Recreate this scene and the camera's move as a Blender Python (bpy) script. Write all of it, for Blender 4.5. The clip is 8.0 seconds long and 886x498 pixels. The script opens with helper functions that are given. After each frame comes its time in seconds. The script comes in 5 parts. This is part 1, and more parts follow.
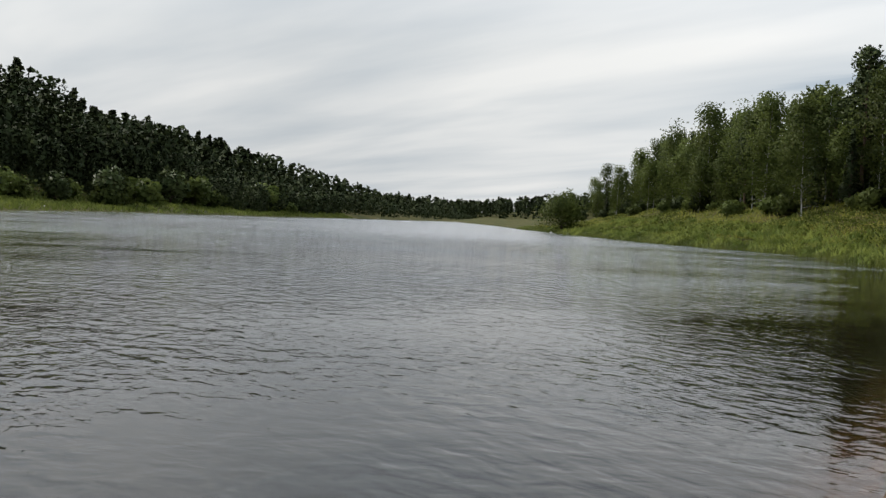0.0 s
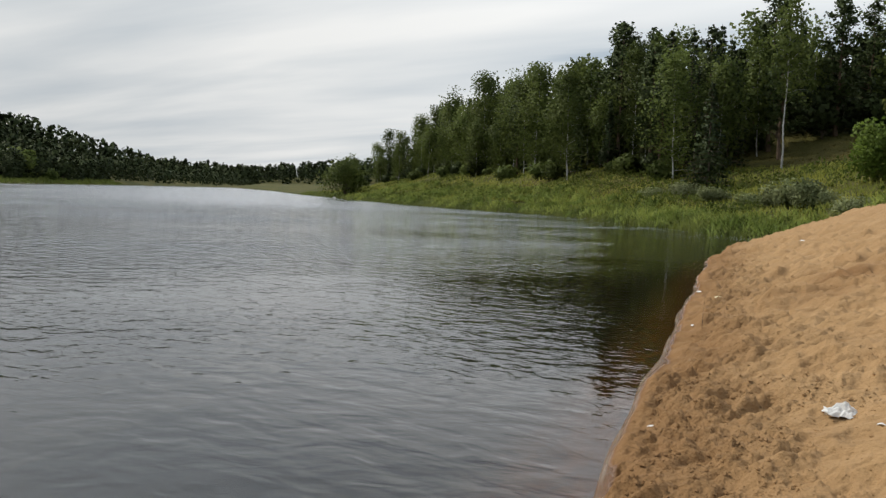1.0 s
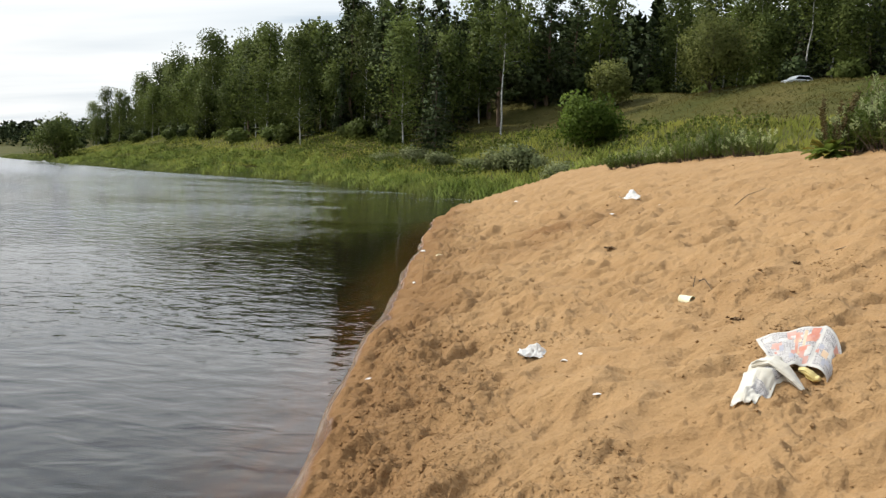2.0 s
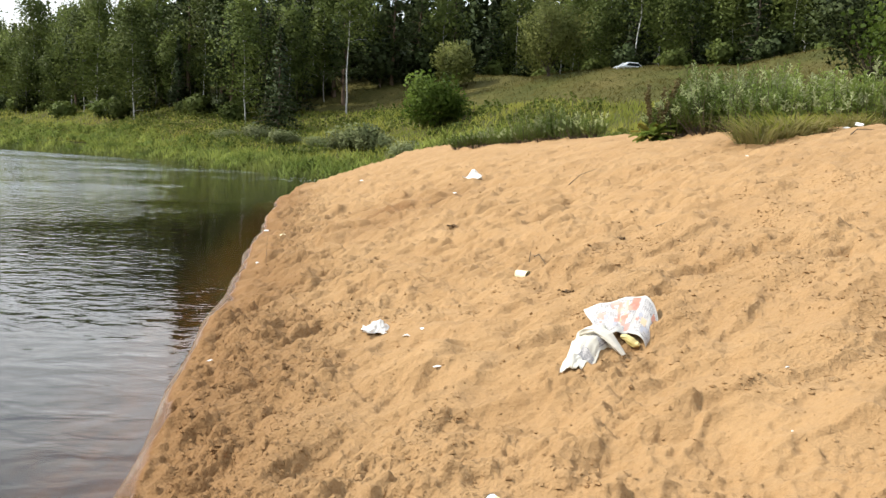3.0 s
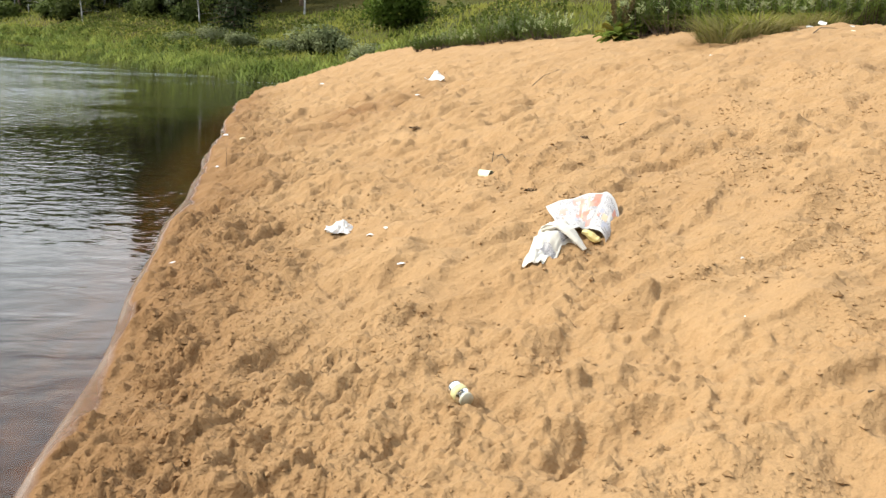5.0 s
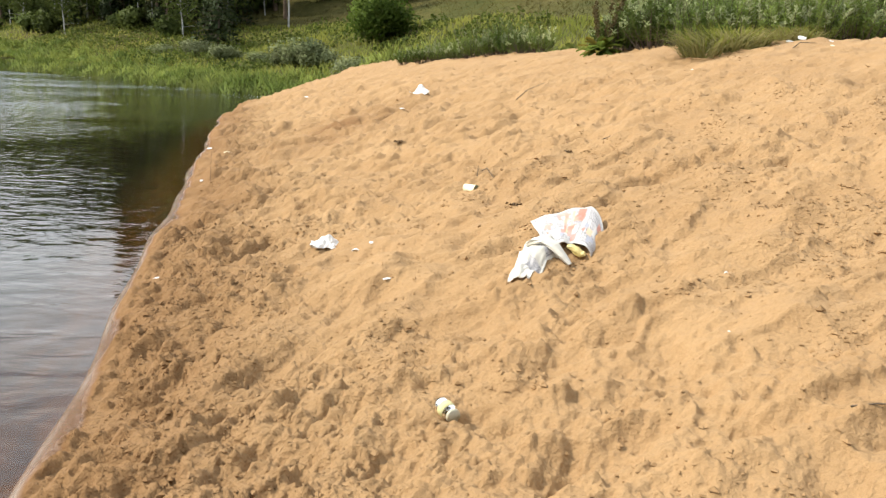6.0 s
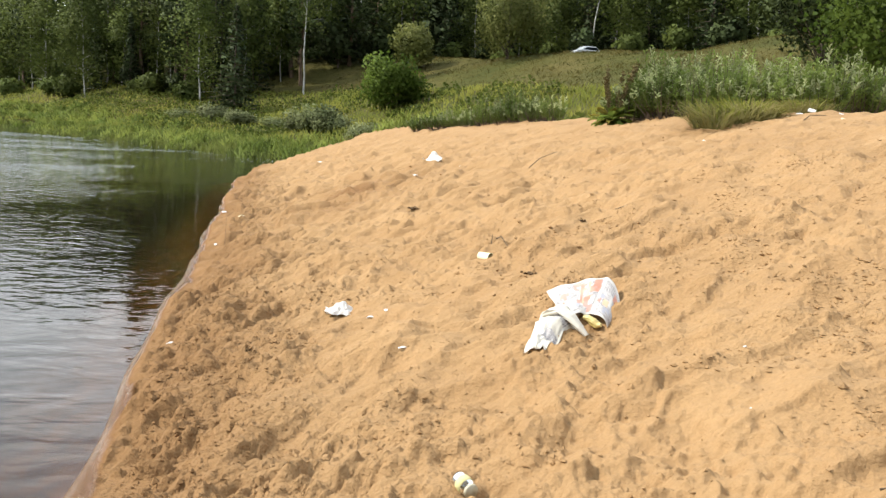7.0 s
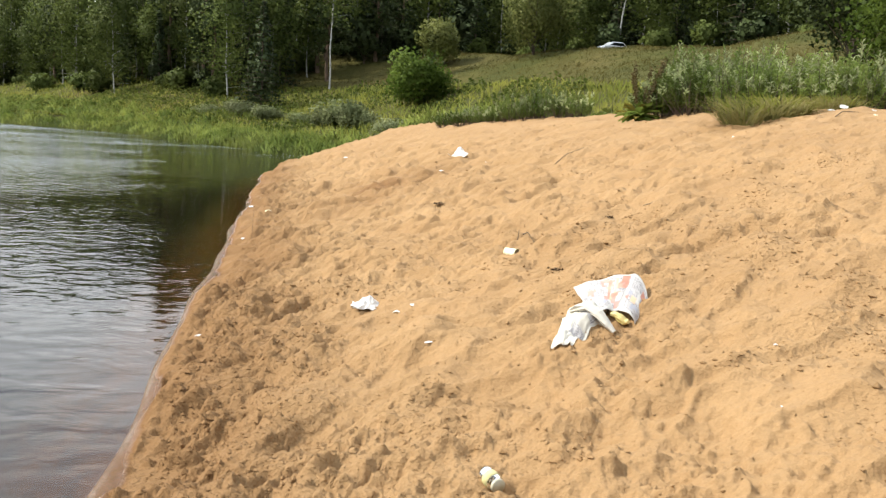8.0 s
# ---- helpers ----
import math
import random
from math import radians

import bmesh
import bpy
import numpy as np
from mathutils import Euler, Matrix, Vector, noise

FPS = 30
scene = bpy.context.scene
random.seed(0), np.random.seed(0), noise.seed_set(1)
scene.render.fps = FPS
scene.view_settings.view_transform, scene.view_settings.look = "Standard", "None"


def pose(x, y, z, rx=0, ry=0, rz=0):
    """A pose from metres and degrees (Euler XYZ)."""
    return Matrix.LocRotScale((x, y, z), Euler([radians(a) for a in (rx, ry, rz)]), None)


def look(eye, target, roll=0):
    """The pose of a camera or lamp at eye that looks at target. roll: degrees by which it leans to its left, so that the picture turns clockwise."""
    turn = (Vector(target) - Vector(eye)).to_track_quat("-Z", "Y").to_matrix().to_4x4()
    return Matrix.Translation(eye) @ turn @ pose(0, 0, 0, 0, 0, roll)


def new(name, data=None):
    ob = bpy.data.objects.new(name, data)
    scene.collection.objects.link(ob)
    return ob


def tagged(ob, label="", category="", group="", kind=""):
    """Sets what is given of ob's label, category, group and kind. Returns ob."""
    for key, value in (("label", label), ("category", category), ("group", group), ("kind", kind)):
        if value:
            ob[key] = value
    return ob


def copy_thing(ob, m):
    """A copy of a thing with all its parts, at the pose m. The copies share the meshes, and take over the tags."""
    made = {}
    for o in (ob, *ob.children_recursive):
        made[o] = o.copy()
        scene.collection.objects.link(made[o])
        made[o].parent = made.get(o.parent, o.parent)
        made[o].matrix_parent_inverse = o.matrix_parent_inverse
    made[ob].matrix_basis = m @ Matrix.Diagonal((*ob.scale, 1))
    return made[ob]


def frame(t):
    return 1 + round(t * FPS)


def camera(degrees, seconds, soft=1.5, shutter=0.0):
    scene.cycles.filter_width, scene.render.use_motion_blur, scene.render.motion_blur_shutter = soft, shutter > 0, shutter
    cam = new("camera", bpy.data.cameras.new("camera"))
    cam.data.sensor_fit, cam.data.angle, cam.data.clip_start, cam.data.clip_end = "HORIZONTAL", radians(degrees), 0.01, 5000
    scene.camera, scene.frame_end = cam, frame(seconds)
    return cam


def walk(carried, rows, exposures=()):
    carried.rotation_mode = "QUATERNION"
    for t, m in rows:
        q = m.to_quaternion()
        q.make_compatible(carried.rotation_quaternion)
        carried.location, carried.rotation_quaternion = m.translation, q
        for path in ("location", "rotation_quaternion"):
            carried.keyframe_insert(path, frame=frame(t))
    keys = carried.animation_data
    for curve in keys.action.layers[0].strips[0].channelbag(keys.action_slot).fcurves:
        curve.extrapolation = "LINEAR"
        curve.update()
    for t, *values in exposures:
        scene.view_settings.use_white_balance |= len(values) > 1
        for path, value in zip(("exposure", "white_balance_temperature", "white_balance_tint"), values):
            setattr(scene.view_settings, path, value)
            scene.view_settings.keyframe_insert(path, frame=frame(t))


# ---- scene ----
# ---- camera and its walk ----
cam = camera(55.96, 8.0, soft=1.4)
PATH = [
    (0.0, pose(-0.350, -0.008, 1.943, 87.933, -2.768, 45.318)),
    (0.5, pose(-0.263, 0.025, 1.948, 86.985, -2.463, 39.615)),
    (1.0, pose(-0.206, 0.073, 1.934, 86.208, -2.300, 30.576)),
    (1.5, pose(-0.116, 0.101, 1.927, 85.446, -2.257, 21.216)),
    (2.0, pose(-0.031, 0.078, 1.911, 84.522, -2.411, 12.557)),
    (2.2, pose(-0.009, 0.047, 1.919, 84.043, -2.763, 9.644)),
    (3.3, pose(0.013, 0.004, 1.902, 83.360, -2.846, 0.746)),
    (3.5, pose(0.000, -0.000, 1.900, 82.991, -2.878, 0.354)),
    (4.0, pose(0.007, 0.002, 1.898, 82.684, -3.123, 0.457)),
    (4.5, pose(0.008, 0.004, 1.865, 80.288, -2.603, -0.077)),
    (4.7, pose(0.015, 0.001, 1.852, 78.717, -2.737, -0.117)),
    (5.8, pose(0.021, -0.008, 1.856, 76.462, -2.851, -1.589)),
    (6.0, pose(0.012, -0.009, 1.872, 78.204, -2.907, -1.545)),
    (6.5, pose(-0.004, -0.010, 1.890, 80.997, -3.164, -1.363)),
    (7.0, pose(-0.033, -0.013, 1.902, 82.567, -3.464, -0.800)),
    (7.5, pose(-0.034, -0.012, 1.901, 82.627, -3.613, -0.473)),
    (8.0, pose(-0.050, -0.014, 1.895, 82.186, -3.641, 0.915)),
]
walk(cam, PATH, [(0.0, -0.42), (1.0, -0.42), (1.5, -0.24), (2.0, 0.0), (2.2, 0.12), (3.3, 0.45), (8.0, 0.48)])

# ---- world and sun ----
SUN_EL, SUN_AZ = radians(43), radians(-90)   # azimuth from +y towards +x


def node(tree, kind, x=0, **inputs):
    n = tree.nodes.new(kind)
    for key, value in inputs.items():
        n.inputs[key.replace("_", " ")].default_value = value
    return n


def ramp(tree, source, stops):
    r = tree.nodes.new("ShaderNodeValToRGB")
    while len(r.color_ramp.elements) < len(stops):
        r.color_ramp.elements.new(0.5)
    for e, (p, c) in zip(r.color_ramp.elements, stops):
        e.position, e.color = p, (*c, 1) if len(c) == 3 else c
    tree.links.new(source, r.inputs["Fac"])
    return r.outputs["Color"]


def blend(t, fac, a, b, mode="MIX"):
    m = t.nodes.new("ShaderNodeMixRGB")
    m.blend_type = mode
    for sock, v in zip(m.inputs, (fac, a, b)):
        if hasattr(v, "is_linked"):
            t.links.new(v, sock)
        else:
            sock.default_value = v if not isinstance(v, tuple) else (*v, 1)
    return m.outputs[0]


def make_world():
    w = bpy.data.worlds.new("overcast_sky")
    w.use_nodes = True
    t = w.node_tree
    t.nodes.clear()
    sky = t.nodes.new("ShaderNodeTexSky")
    sky.sky_type, sky.sun_disc = "NISHITA", False
    sky.sun_elevation, sky.sun_rotation = SUN_EL, SUN_AZ
    geo = t.nodes.new("ShaderNodeTexCoord")
    # long streaks of cloud, laid out on a flat layer overhead
    sep = t.nodes.new("ShaderNodeSeparateXYZ")
    t.links.new(geo.outputs["Generated"], sep.inputs[0])
    lift = t.nodes.new("ShaderNodeMath")
    lift.operation = "MAXIMUM"
    lift.inputs[1].default_value = 0.0
    t.links.new(sep.outputs["Z"], lift.inputs[0])
    add = t.nodes.new("ShaderNodeMath")
    add.operation = "ADD"
    add.inputs[1].default_value = 0.1
    t.links.new(lift.outputs[0], add.inputs[0])
    flat = []
    for axis in "XY":
        d = t.nodes.new("ShaderNodeMath")
        d.operation = "DIVIDE"
        t.links.new(sep.outputs[axis], d.inputs[0])
        t.links.new(add.outputs[0], d.inputs[1])
        flat.append(d.outputs[0])
    com = t.nodes.new("ShaderNodeCombineXYZ")
    t.links.new(flat[0], com.inputs[0])
    t.links.new(flat[1], com.inputs[1])
    mp = t.nodes.new("ShaderNodeMapping")
    mp.inputs["Rotation"].default_value = (0, 0, radians(-38))
    mp.inputs["Scale"].default_value = (0.35, 1.1, 1)
    t.links.new(com.outputs[0], mp.inputs["Vector"])
    n1 = node(t, "ShaderNodeTexNoise", Scale=1.1, Detail=5.0, Roughness=0.48, Distortion=0.2)
    t.links.new(mp.outputs[0], n1.inputs["Vector"])
    cloud = ramp(t, n1.outputs["Fac"], [(0.28, (0.60, 0.66, 0.71)), (0.47, (0.765, 0.80, 0.82)), (0.66, (0.955, 0.962, 0.95))])
    cover = ramp(t, n1.outputs["Fac"], [(0.22, (0.25, 0.25, 0.25)), (0.34, (1, 1, 1))])
    # the veiled sun brightens the cloud round it, and the sky is lighter overhead
    dot = t.nodes.new("ShaderNodeVectorMath")
    dot.operation = "DOT_PRODUCT"
    dot.inputs[1].default_value = (math.sin(SUN_AZ) * math.cos(SUN_EL), math.cos(SUN_AZ) * math.cos(SUN_EL), math.sin(SUN_EL))
    t.links.new(geo.outputs["Generated"], dot.inputs[0])
    clamp = t.nodes.new("ShaderNodeMath")
    clamp.operation = "MAXIMUM"
    clamp.inputs[1].default_value = 0.0
    t.links.new(dot.outputs["Value"], clamp.inputs[0])
    power = t.nodes.new("ShaderNodeMath")
    power.operation = "POWER"
    power.inputs[1].default_value = 6.0
    t.links.new(clamp.outputs[0], power.inputs[0])
    rise = node(t, "ShaderNodeMapRange")
    rise.inputs["From Min"].default_value, rise.inputs["From Max"].default_value = 0.05, 0.8
    rise.inputs["To Min"].default_value, rise.inputs["To Max"].default_value = 0.95, 1.3
    t.links.new(sep.outputs["Z"], rise.inputs["Value"])
    level = t.nodes.new("ShaderNodeMath")
    level.operation = "MULTIPLY_ADD"
    level.inputs[1].default_value = 0.5
    t.links.new(power.outputs[0], level.inputs[0])
    t.links.new(rise.outputs[0], level.inputs[2])
    # the cloud is thinner and brighter to the north
    north = t.nodes.new("ShaderNodeVectorMath")
    north.operation = "DOT_PRODUCT"
    north.inputs[1].default_value = (0.34, 0.94, 0.0)
    t.links.new(geo.outputs["Generated"], north.inputs[0])
    thin = node(t, "ShaderNodeMapRange")
    thin.inputs["From Min"].default_value, thin.inputs["From Max"].default_value = 0.25, 1.0
    thin.inputs["To Min"].default_value, thin.inputs["To Max"].default_value = SKY, SKY * 1.34
    t.links.new(north.outputs["Value"], thin.inputs["Value"])
    total = t.nodes.new("ShaderNodeMath")
    total.operation = "MULTIPLY"
    t.links.new(thin.outputs[0], total.inputs[1])
    t.links.new(level.outputs[0], total.inputs[0])
    b1 = t.nodes.new("ShaderNodeBackground")
    b1.inputs["Strength"].default_value = 0.11
    t.links.new(sky.outputs[0], b1.inputs["Color"])
    b2 = t.nodes.new("ShaderNodeBackground")
    t.links.new(total.outputs[0], b2.inputs["Strength"])
    # bluer cloud base overhead
    high = node(t, "ShaderNodeMapRange")
    high.inputs["From Min"].default_value, high.inputs["From Max"].default_value = 0.2, 0.6
    t.links.new(sep.outputs["Z"], high.inputs["Value"])
    t.links.new(blend(t, high.outputs[0], cloud, blend(t, 1.0, cloud, (0.91, 0.98, 1.10), "MULTIPLY")), b2.inputs["Color"])
    mix = t.nodes.new("ShaderNodeMixShader")
    t.links.new(cover, mix.inputs[0])
    t.links.new(b1.outputs[0], mix.inputs[1])
    t.links.new(b2.outputs[0], mix.inputs[2])
    out = t.nodes.new("ShaderNodeOutputWorld")
    t.links.new(mix.outputs[0], out.inputs["Surface"])
    scene.world = w


SKY = 1.05
make_world()
sun = new("sun", bpy.data.lights.new("sun", "SUN"))
sun.data.energy, sun.data.angle, sun.data.color = 4.7, radians(2.5), (1.0, 0.95, 0.86)
sun_way = Vector((math.sin(SUN_AZ) * math.cos(SUN_EL), math.cos(SUN_AZ) * math.cos(SUN_EL), math.sin(SUN_EL)))
sun.matrix_world = look(sun_way * 50, (0, 0, 0))


# ---- materials ----
def material(name):
    m = bpy.data.materials.new(name)
    m.use_nodes = True
    t = m.node_tree
    return m, t, t.nodes["Principled BSDF"]


def position(t):
    return t.nodes.new("ShaderNodeNewGeometry").outputs["Position"]


def noise_of(t, scale, detail=4.0, rough=0.55, vec=None, distortion=0.0):
    n = node(t, "ShaderNodeTexNoise", Scale=scale, Detail=detail, Roughness=rough, Distortion=distortion)
    t.links.new(vec or position(t), n.inputs["Vector"])
    return n.outputs["Fac"]


def bump(t, height, strength, distance, normal=None):
    b = node(t, "ShaderNodeBump", Strength=strength, Distance=distance)
    t.links.new(height, b.inputs["Height"])
    if normal:
        t.links.new(normal, b.inputs["Normal"])
    return b.outputs[0]


def leaf_material(name, dark, light, gloss=0.5, see_through=0.25):
    m, t, p = material(name)
    g = t.nodes.new("ShaderNodeNewGeometry")
    o = t.nodes.new("ShaderNodeObjectInfo")
    # each leaf differs a little, whole patches of growth more
    c = blend(t, 0.72, ramp(t, g.outputs["Random Per Island"], [(0.0, dark), (1.0, light)]), ramp(t, noise_of(t, 0.22, 2, 0.5), [(0.36, dark), (0.64, light)]))
    h = t.nodes.new("ShaderNodeHueSaturation")
    mr = node(t, "ShaderNodeMapRange")
    mr.inputs["To Min"].default_value, mr.inputs["To Max"].default_value = 0.66, 1.34
    t.links.new(o.outputs["Random"], mr.inputs["Value"])
    t.links.new(mr.outputs[0], h.inputs["Value"])
    t.links.new(c, h.inputs["Color"])
    t.links.new(h.outputs[0], p.inputs["Base Color"])
    p.inputs["Roughness"].default_value = gloss
    p.inputs["Specular IOR Level"].default_value = 0.08
    tr = t.nodes.new("ShaderNodeBsdfTranslucent")
    t.links.new(h.outputs[0], tr.inputs["Color"])
    mx = t.nodes.new("ShaderNodeMixShader")
    mx.inputs[0].default_value = see_through
    t.links.new(p.outputs[0], mx.inputs[1])
    t.links.new(tr.outputs[0], mx.inputs[2])
    t.links.new(mx.outputs[0], t.nodes["Material Output"].inputs["Surface"])
    return m


def plain_material(name, a, b, scale, rough=0.8, relief=0.0, spec=0.3):
    m, t, p = material(name)
    tc = t.nodes.new("ShaderNodeTexCoord")
    f = noise_of(t, scale, 5, 0.6, tc.outputs["Object"])
    t.links.new(ramp(t, f, [(0.3, a), (0.7, b)]), p.inputs["Base Color"])
    p.inputs["Roughness"].default_value = rough
    p.inputs["Specular IOR Level"].default_value = spec
    if relief:
        t.links.new(bump(t, f, 0.6, relief), p.inputs["Normal"])
    return m


def sand_material():
    m, t, p = material("sand")
    big = noise_of(t, 0.9, 4, 0.6)
    fine = noise_of(t, 45, 5, 0.75)
    grain = noise_of(t, 420, 2, 0.6)
    tread = t.nodes.new("ShaderNodeAttribute")
    tread.attribute_name = "trodden"
    # kicked-up clods and hollows
    mp = t.nodes.new("ShaderNodeMapping")
    mp.inputs["Rotation"].default_value = (0, 0, radians(35))
    mp.inputs["Scale"].default_value = (1.0, 1.2, 1.0)
    t.links.new(position(t), mp.inputs["Vector"])
    clods = noise_of(t, 8.0, 3, 0.5, mp.outputs[0], 0.2)
    small = noise_of(t, 17, 2.5, 0.5, mp.outputs[0], 0.1)
    c = ramp(t, big, [(0.3, (0.285, 0.173, 0.080)), (0.7, (0.333, 0.210, 0.101))])
    c = blend(t, 0.4, c, ramp(t, fine, [(0.28, (0.6, 0.55, 0.5)), (0.5, (1, 1, 1)), (0.75, (1.1, 1.1, 1.08))]), "MULTIPLY")
    c = blend(t, 0.35, c, ramp(t, grain, [(0.3, (0.6, 0.55, 0.5)), (0.7, (1.25, 1.25, 1.25))]), "MULTIPLY")
    # damp strip along the water, with shade of the trampled sand painted in
    damp_shade_attr = t.nodes.new("ShaderNodeAttribute")
    damp_shade_attr.attribute_name = "damp_shade"
    damp_and_shade = damp_shade_attr.outputs["Fac"]
    c = blend(t, damp_and_shade, c, blend(t, 1.0, c, (0.42, 0.30, 0.205), "MULTIPLY"))
    # light lost in the water, painted into the sand's colour by depth
    water_tone = t.nodes.new("ShaderNodeAttribute")
    water_tone.attribute_name = "water_tone"
    c = blend(t, water_tone.outputs["Fac"], c, (0.014, 0.012, 0.009))
    # thin pale rim at the waterline: sky's reflection on wet sand, painted in
    rim = t.nodes.new("ShaderNodeAttribute")
    rim.attribute_name = "rim"
    c = blend(t, rim.outputs["Fac"], c, (0.30, 0.26, 0.21))
    t.links.new(c, p.inputs["Base Color"])
    r = node(t, "ShaderNodeMapRange")
    r.inputs["From Min"].default_value = 0.72
    r.inputs["To Min"].default_value, r.inputs["To Max"].default_value = 0.95, 0.14
    t.links.new(damp_and_shade, r.inputs["Value"])
    t.links.new(r.outputs[0], p.inputs["Roughness"])
    gloss = node(t, "ShaderNodeMapRange")
    gloss.inputs["From Min"].default_value = 0.75
    gloss.inputs["To Min"].default_value, gloss.inputs["To Max"].default_value = 0.15, 0.55
    t.links.new(damp_and_shade, gloss.inputs["Value"])
    t.links.new(gloss.outputs[0], p.inputs["Specular IOR Level"])
    force = node(t, "ShaderNodeMapRange")
    force.inputs["To Min"].default_value, force.inputs["To Max"].default_value = 0.25, 1.0
    t.links.new(tread.outputs["Fac"], force.inputs["Value"])
    n = None
    # crumbs with crisp edges
    crumb = ramp(t, small, [(0.40, (0, 0, 0)), (0.68, (1, 1, 1))])
    grit = ramp(t, noise_of(t, 42, 3, 0.55, mp.outputs[0], 0.1), [(0.42, (0, 0, 0)), (0.70, (1, 1, 1))])
    for height, distance in ((clods, 0.016), (crumb, 0.011), (grit, 0.005)):
        k = bump(t, height, 1.0, distance, n)
        t.links.new(force.outputs[0], k.node.inputs["Strength"])
        n = k
    n = bump(t, fine, 0.6, 0.014, n)
    n = bump(t, grain, 0.35, 0.002, n)
    t.links.new(n, p.inputs["Normal"])
    return m


def earth_material():
    m, t, p = material("meadow_earth")
    big = noise_of(t, 0.06, 4, 0.6)
    mid = noise_of(t, 0.9, 5, 0.7)
    c = ramp(t, big, [(0.32, (0.044, 0.052, 0.014)), (0.5, (0.066, 0.064, 0.017)), (0.68, (0.094, 0.078, 0.026))])
    c = blend(t, 0.7, c, ramp(t, mid, [(0.3, (0.45, 0.5, 0.4)), (0.7, (1.2, 1.2, 1.1))]), "MULTIPLY")
    t.links.new(c, p.inputs["Base Color"])
    p.inputs["Roughness"].default_value = 0.95
    p.inputs["Specular IOR Level"].default_value = 0.1
    t.links.new(bump(t, mid, 0.8, 0.08), p.inputs["Normal"])
    return m


def water_material():
    m, t, p = material("river_water")
    t.nodes.remove(p)
    pos = position(t)
    mp = t.nodes.new("ShaderNodeMapping")
    mp.inputs["Rotation"].default_value = (0, 0, radians(28))
    mp.inputs["Scale"].default_value = (0.8, 1.15, 1)
    t.links.new(pos, mp.inputs["Vector"])
    v = mp.outputs[0]
    fine = noise_of(t, 13.0, 1, 0.5, v, 0.2)
    small = noise_of(t, 6.5, 2, 0.5, v, 0.3)
    mid = noise_of(t, 2.6, 2, 0.5, v, 0.4)
    big = noise_of(t, 0.7, 2, 0.5, v)
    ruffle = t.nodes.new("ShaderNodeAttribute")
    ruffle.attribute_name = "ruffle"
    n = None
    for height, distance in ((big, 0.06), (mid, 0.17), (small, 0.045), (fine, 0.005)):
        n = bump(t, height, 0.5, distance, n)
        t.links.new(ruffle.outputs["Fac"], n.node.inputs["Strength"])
    # roughness grows with distance from the camera, for ripples too fine to show
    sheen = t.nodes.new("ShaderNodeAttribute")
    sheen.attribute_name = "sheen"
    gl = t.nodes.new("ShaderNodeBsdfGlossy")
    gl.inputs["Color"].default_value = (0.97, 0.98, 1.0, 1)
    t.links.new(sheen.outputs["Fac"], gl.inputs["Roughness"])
    t.links.new(n, gl.inputs["Normal"])
    # clear brown water over the bed
    tr = t.nodes.new("ShaderNodeBsdfTransparent")
    tr.inputs["Color"].default_value = (0.84, 0.76, 0.58, 1)
    # fine silt carried offshore, thinned out with distance from the camera
    water_tone = t.nodes.new("ShaderNodeBsdfDiffuse")
    water_tone.inputs["Color"].default_value = (0.10, 0.113, 0.125, 1)
    murk = t.nodes.new("ShaderNodeAttribute")
    murk.attribute_name = "murk"
    body = t.nodes.new("ShaderNodeMixShader")
    t.links.new(murk.outputs["Fac"], body.inputs[0])
    t.links.new(tr.outputs[0], body.inputs[1])
    t.links.new(water_tone.outputs[0], body.inputs[2])
    fr = t.nodes.new("ShaderNodeFresnel")
    fr.inputs["IOR"].default_value = 1.36
    swell = bump(t, mid, 0.4, 0.06)
    t.links.new(swell, fr.inputs["Normal"])
    mx = t.nodes.new("ShaderNodeMixShader")
    t.links.new(fr.outputs[0], mx.inputs[0])
    t.links.new(body.outputs[0], mx.inputs[1])
    t.links.new(gl.outputs[0], mx.inputs[2])
    t.links.new(mx.outputs[0], t.nodes["Material Output"].inputs["Surface"])
    return m


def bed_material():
    # river bed, near-black: light lost in deep water is put into its colour
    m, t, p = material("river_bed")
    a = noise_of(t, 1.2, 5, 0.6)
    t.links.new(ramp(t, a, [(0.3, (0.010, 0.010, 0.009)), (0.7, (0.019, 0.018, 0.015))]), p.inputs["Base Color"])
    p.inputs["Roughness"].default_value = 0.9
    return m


SAND, EARTH, WATER, BED = sand_material(), earth_material(), water_material(), bed_material()
BIRCH_LEAF = leaf_material("birch_leaves", (0.062, 0.085, 0.022), (0.122, 0.150, 0.039), 0.55, 0.4)
SPRUCE_LEAF = leaf_material("spruce_needles", (0.028, 0.043, 0.018), (0.052, 0.070, 0.028), 0.6, 0.1)
PINE_LEAF = leaf_material("pine_needles", (0.033, 0.048, 0.018), (0.065, 0.084, 0.030), 0.6, 0.12)
WILLOW_LEAF = leaf_material("willow_leaves", (0.064, 0.100, 0.018), (0.185, 0.235, 0.060), 0.45, 0.4)
WILLOW_TIP = leaf_material("pale_willow_leaves", (0.185, 0.230, 0.090), (0.390, 0.415, 0.215), 0.4, 0.35)
SILVER_LEAF = leaf_material("silvery_leaves", (0.125, 0.155, 0.058), (0.270, 0.290, 0.140), 0.45, 0.35)
SHRUB_LEAF = leaf_material("shrub_leaves", (0.040, 0.068, 0.010), (0.098, 0.136, 0.023), 0.5, 0.45)
OLIVE_LEAF = leaf_material("olive_leaves", (0.072, 0.086, 0.022), (0.170, 0.178, 0.056), 0.5, 0.45)
GRASS_LEAF = leaf_material("grass_blades", (0.12, 0.145, 0.022), (0.26, 0.255, 0.05), 0.6, 0.45)
REED_LEAF = leaf_material("reed_blades", (0.068, 0.098, 0.018), (0.180, 0.210, 0.045), 0.6, 0.45)
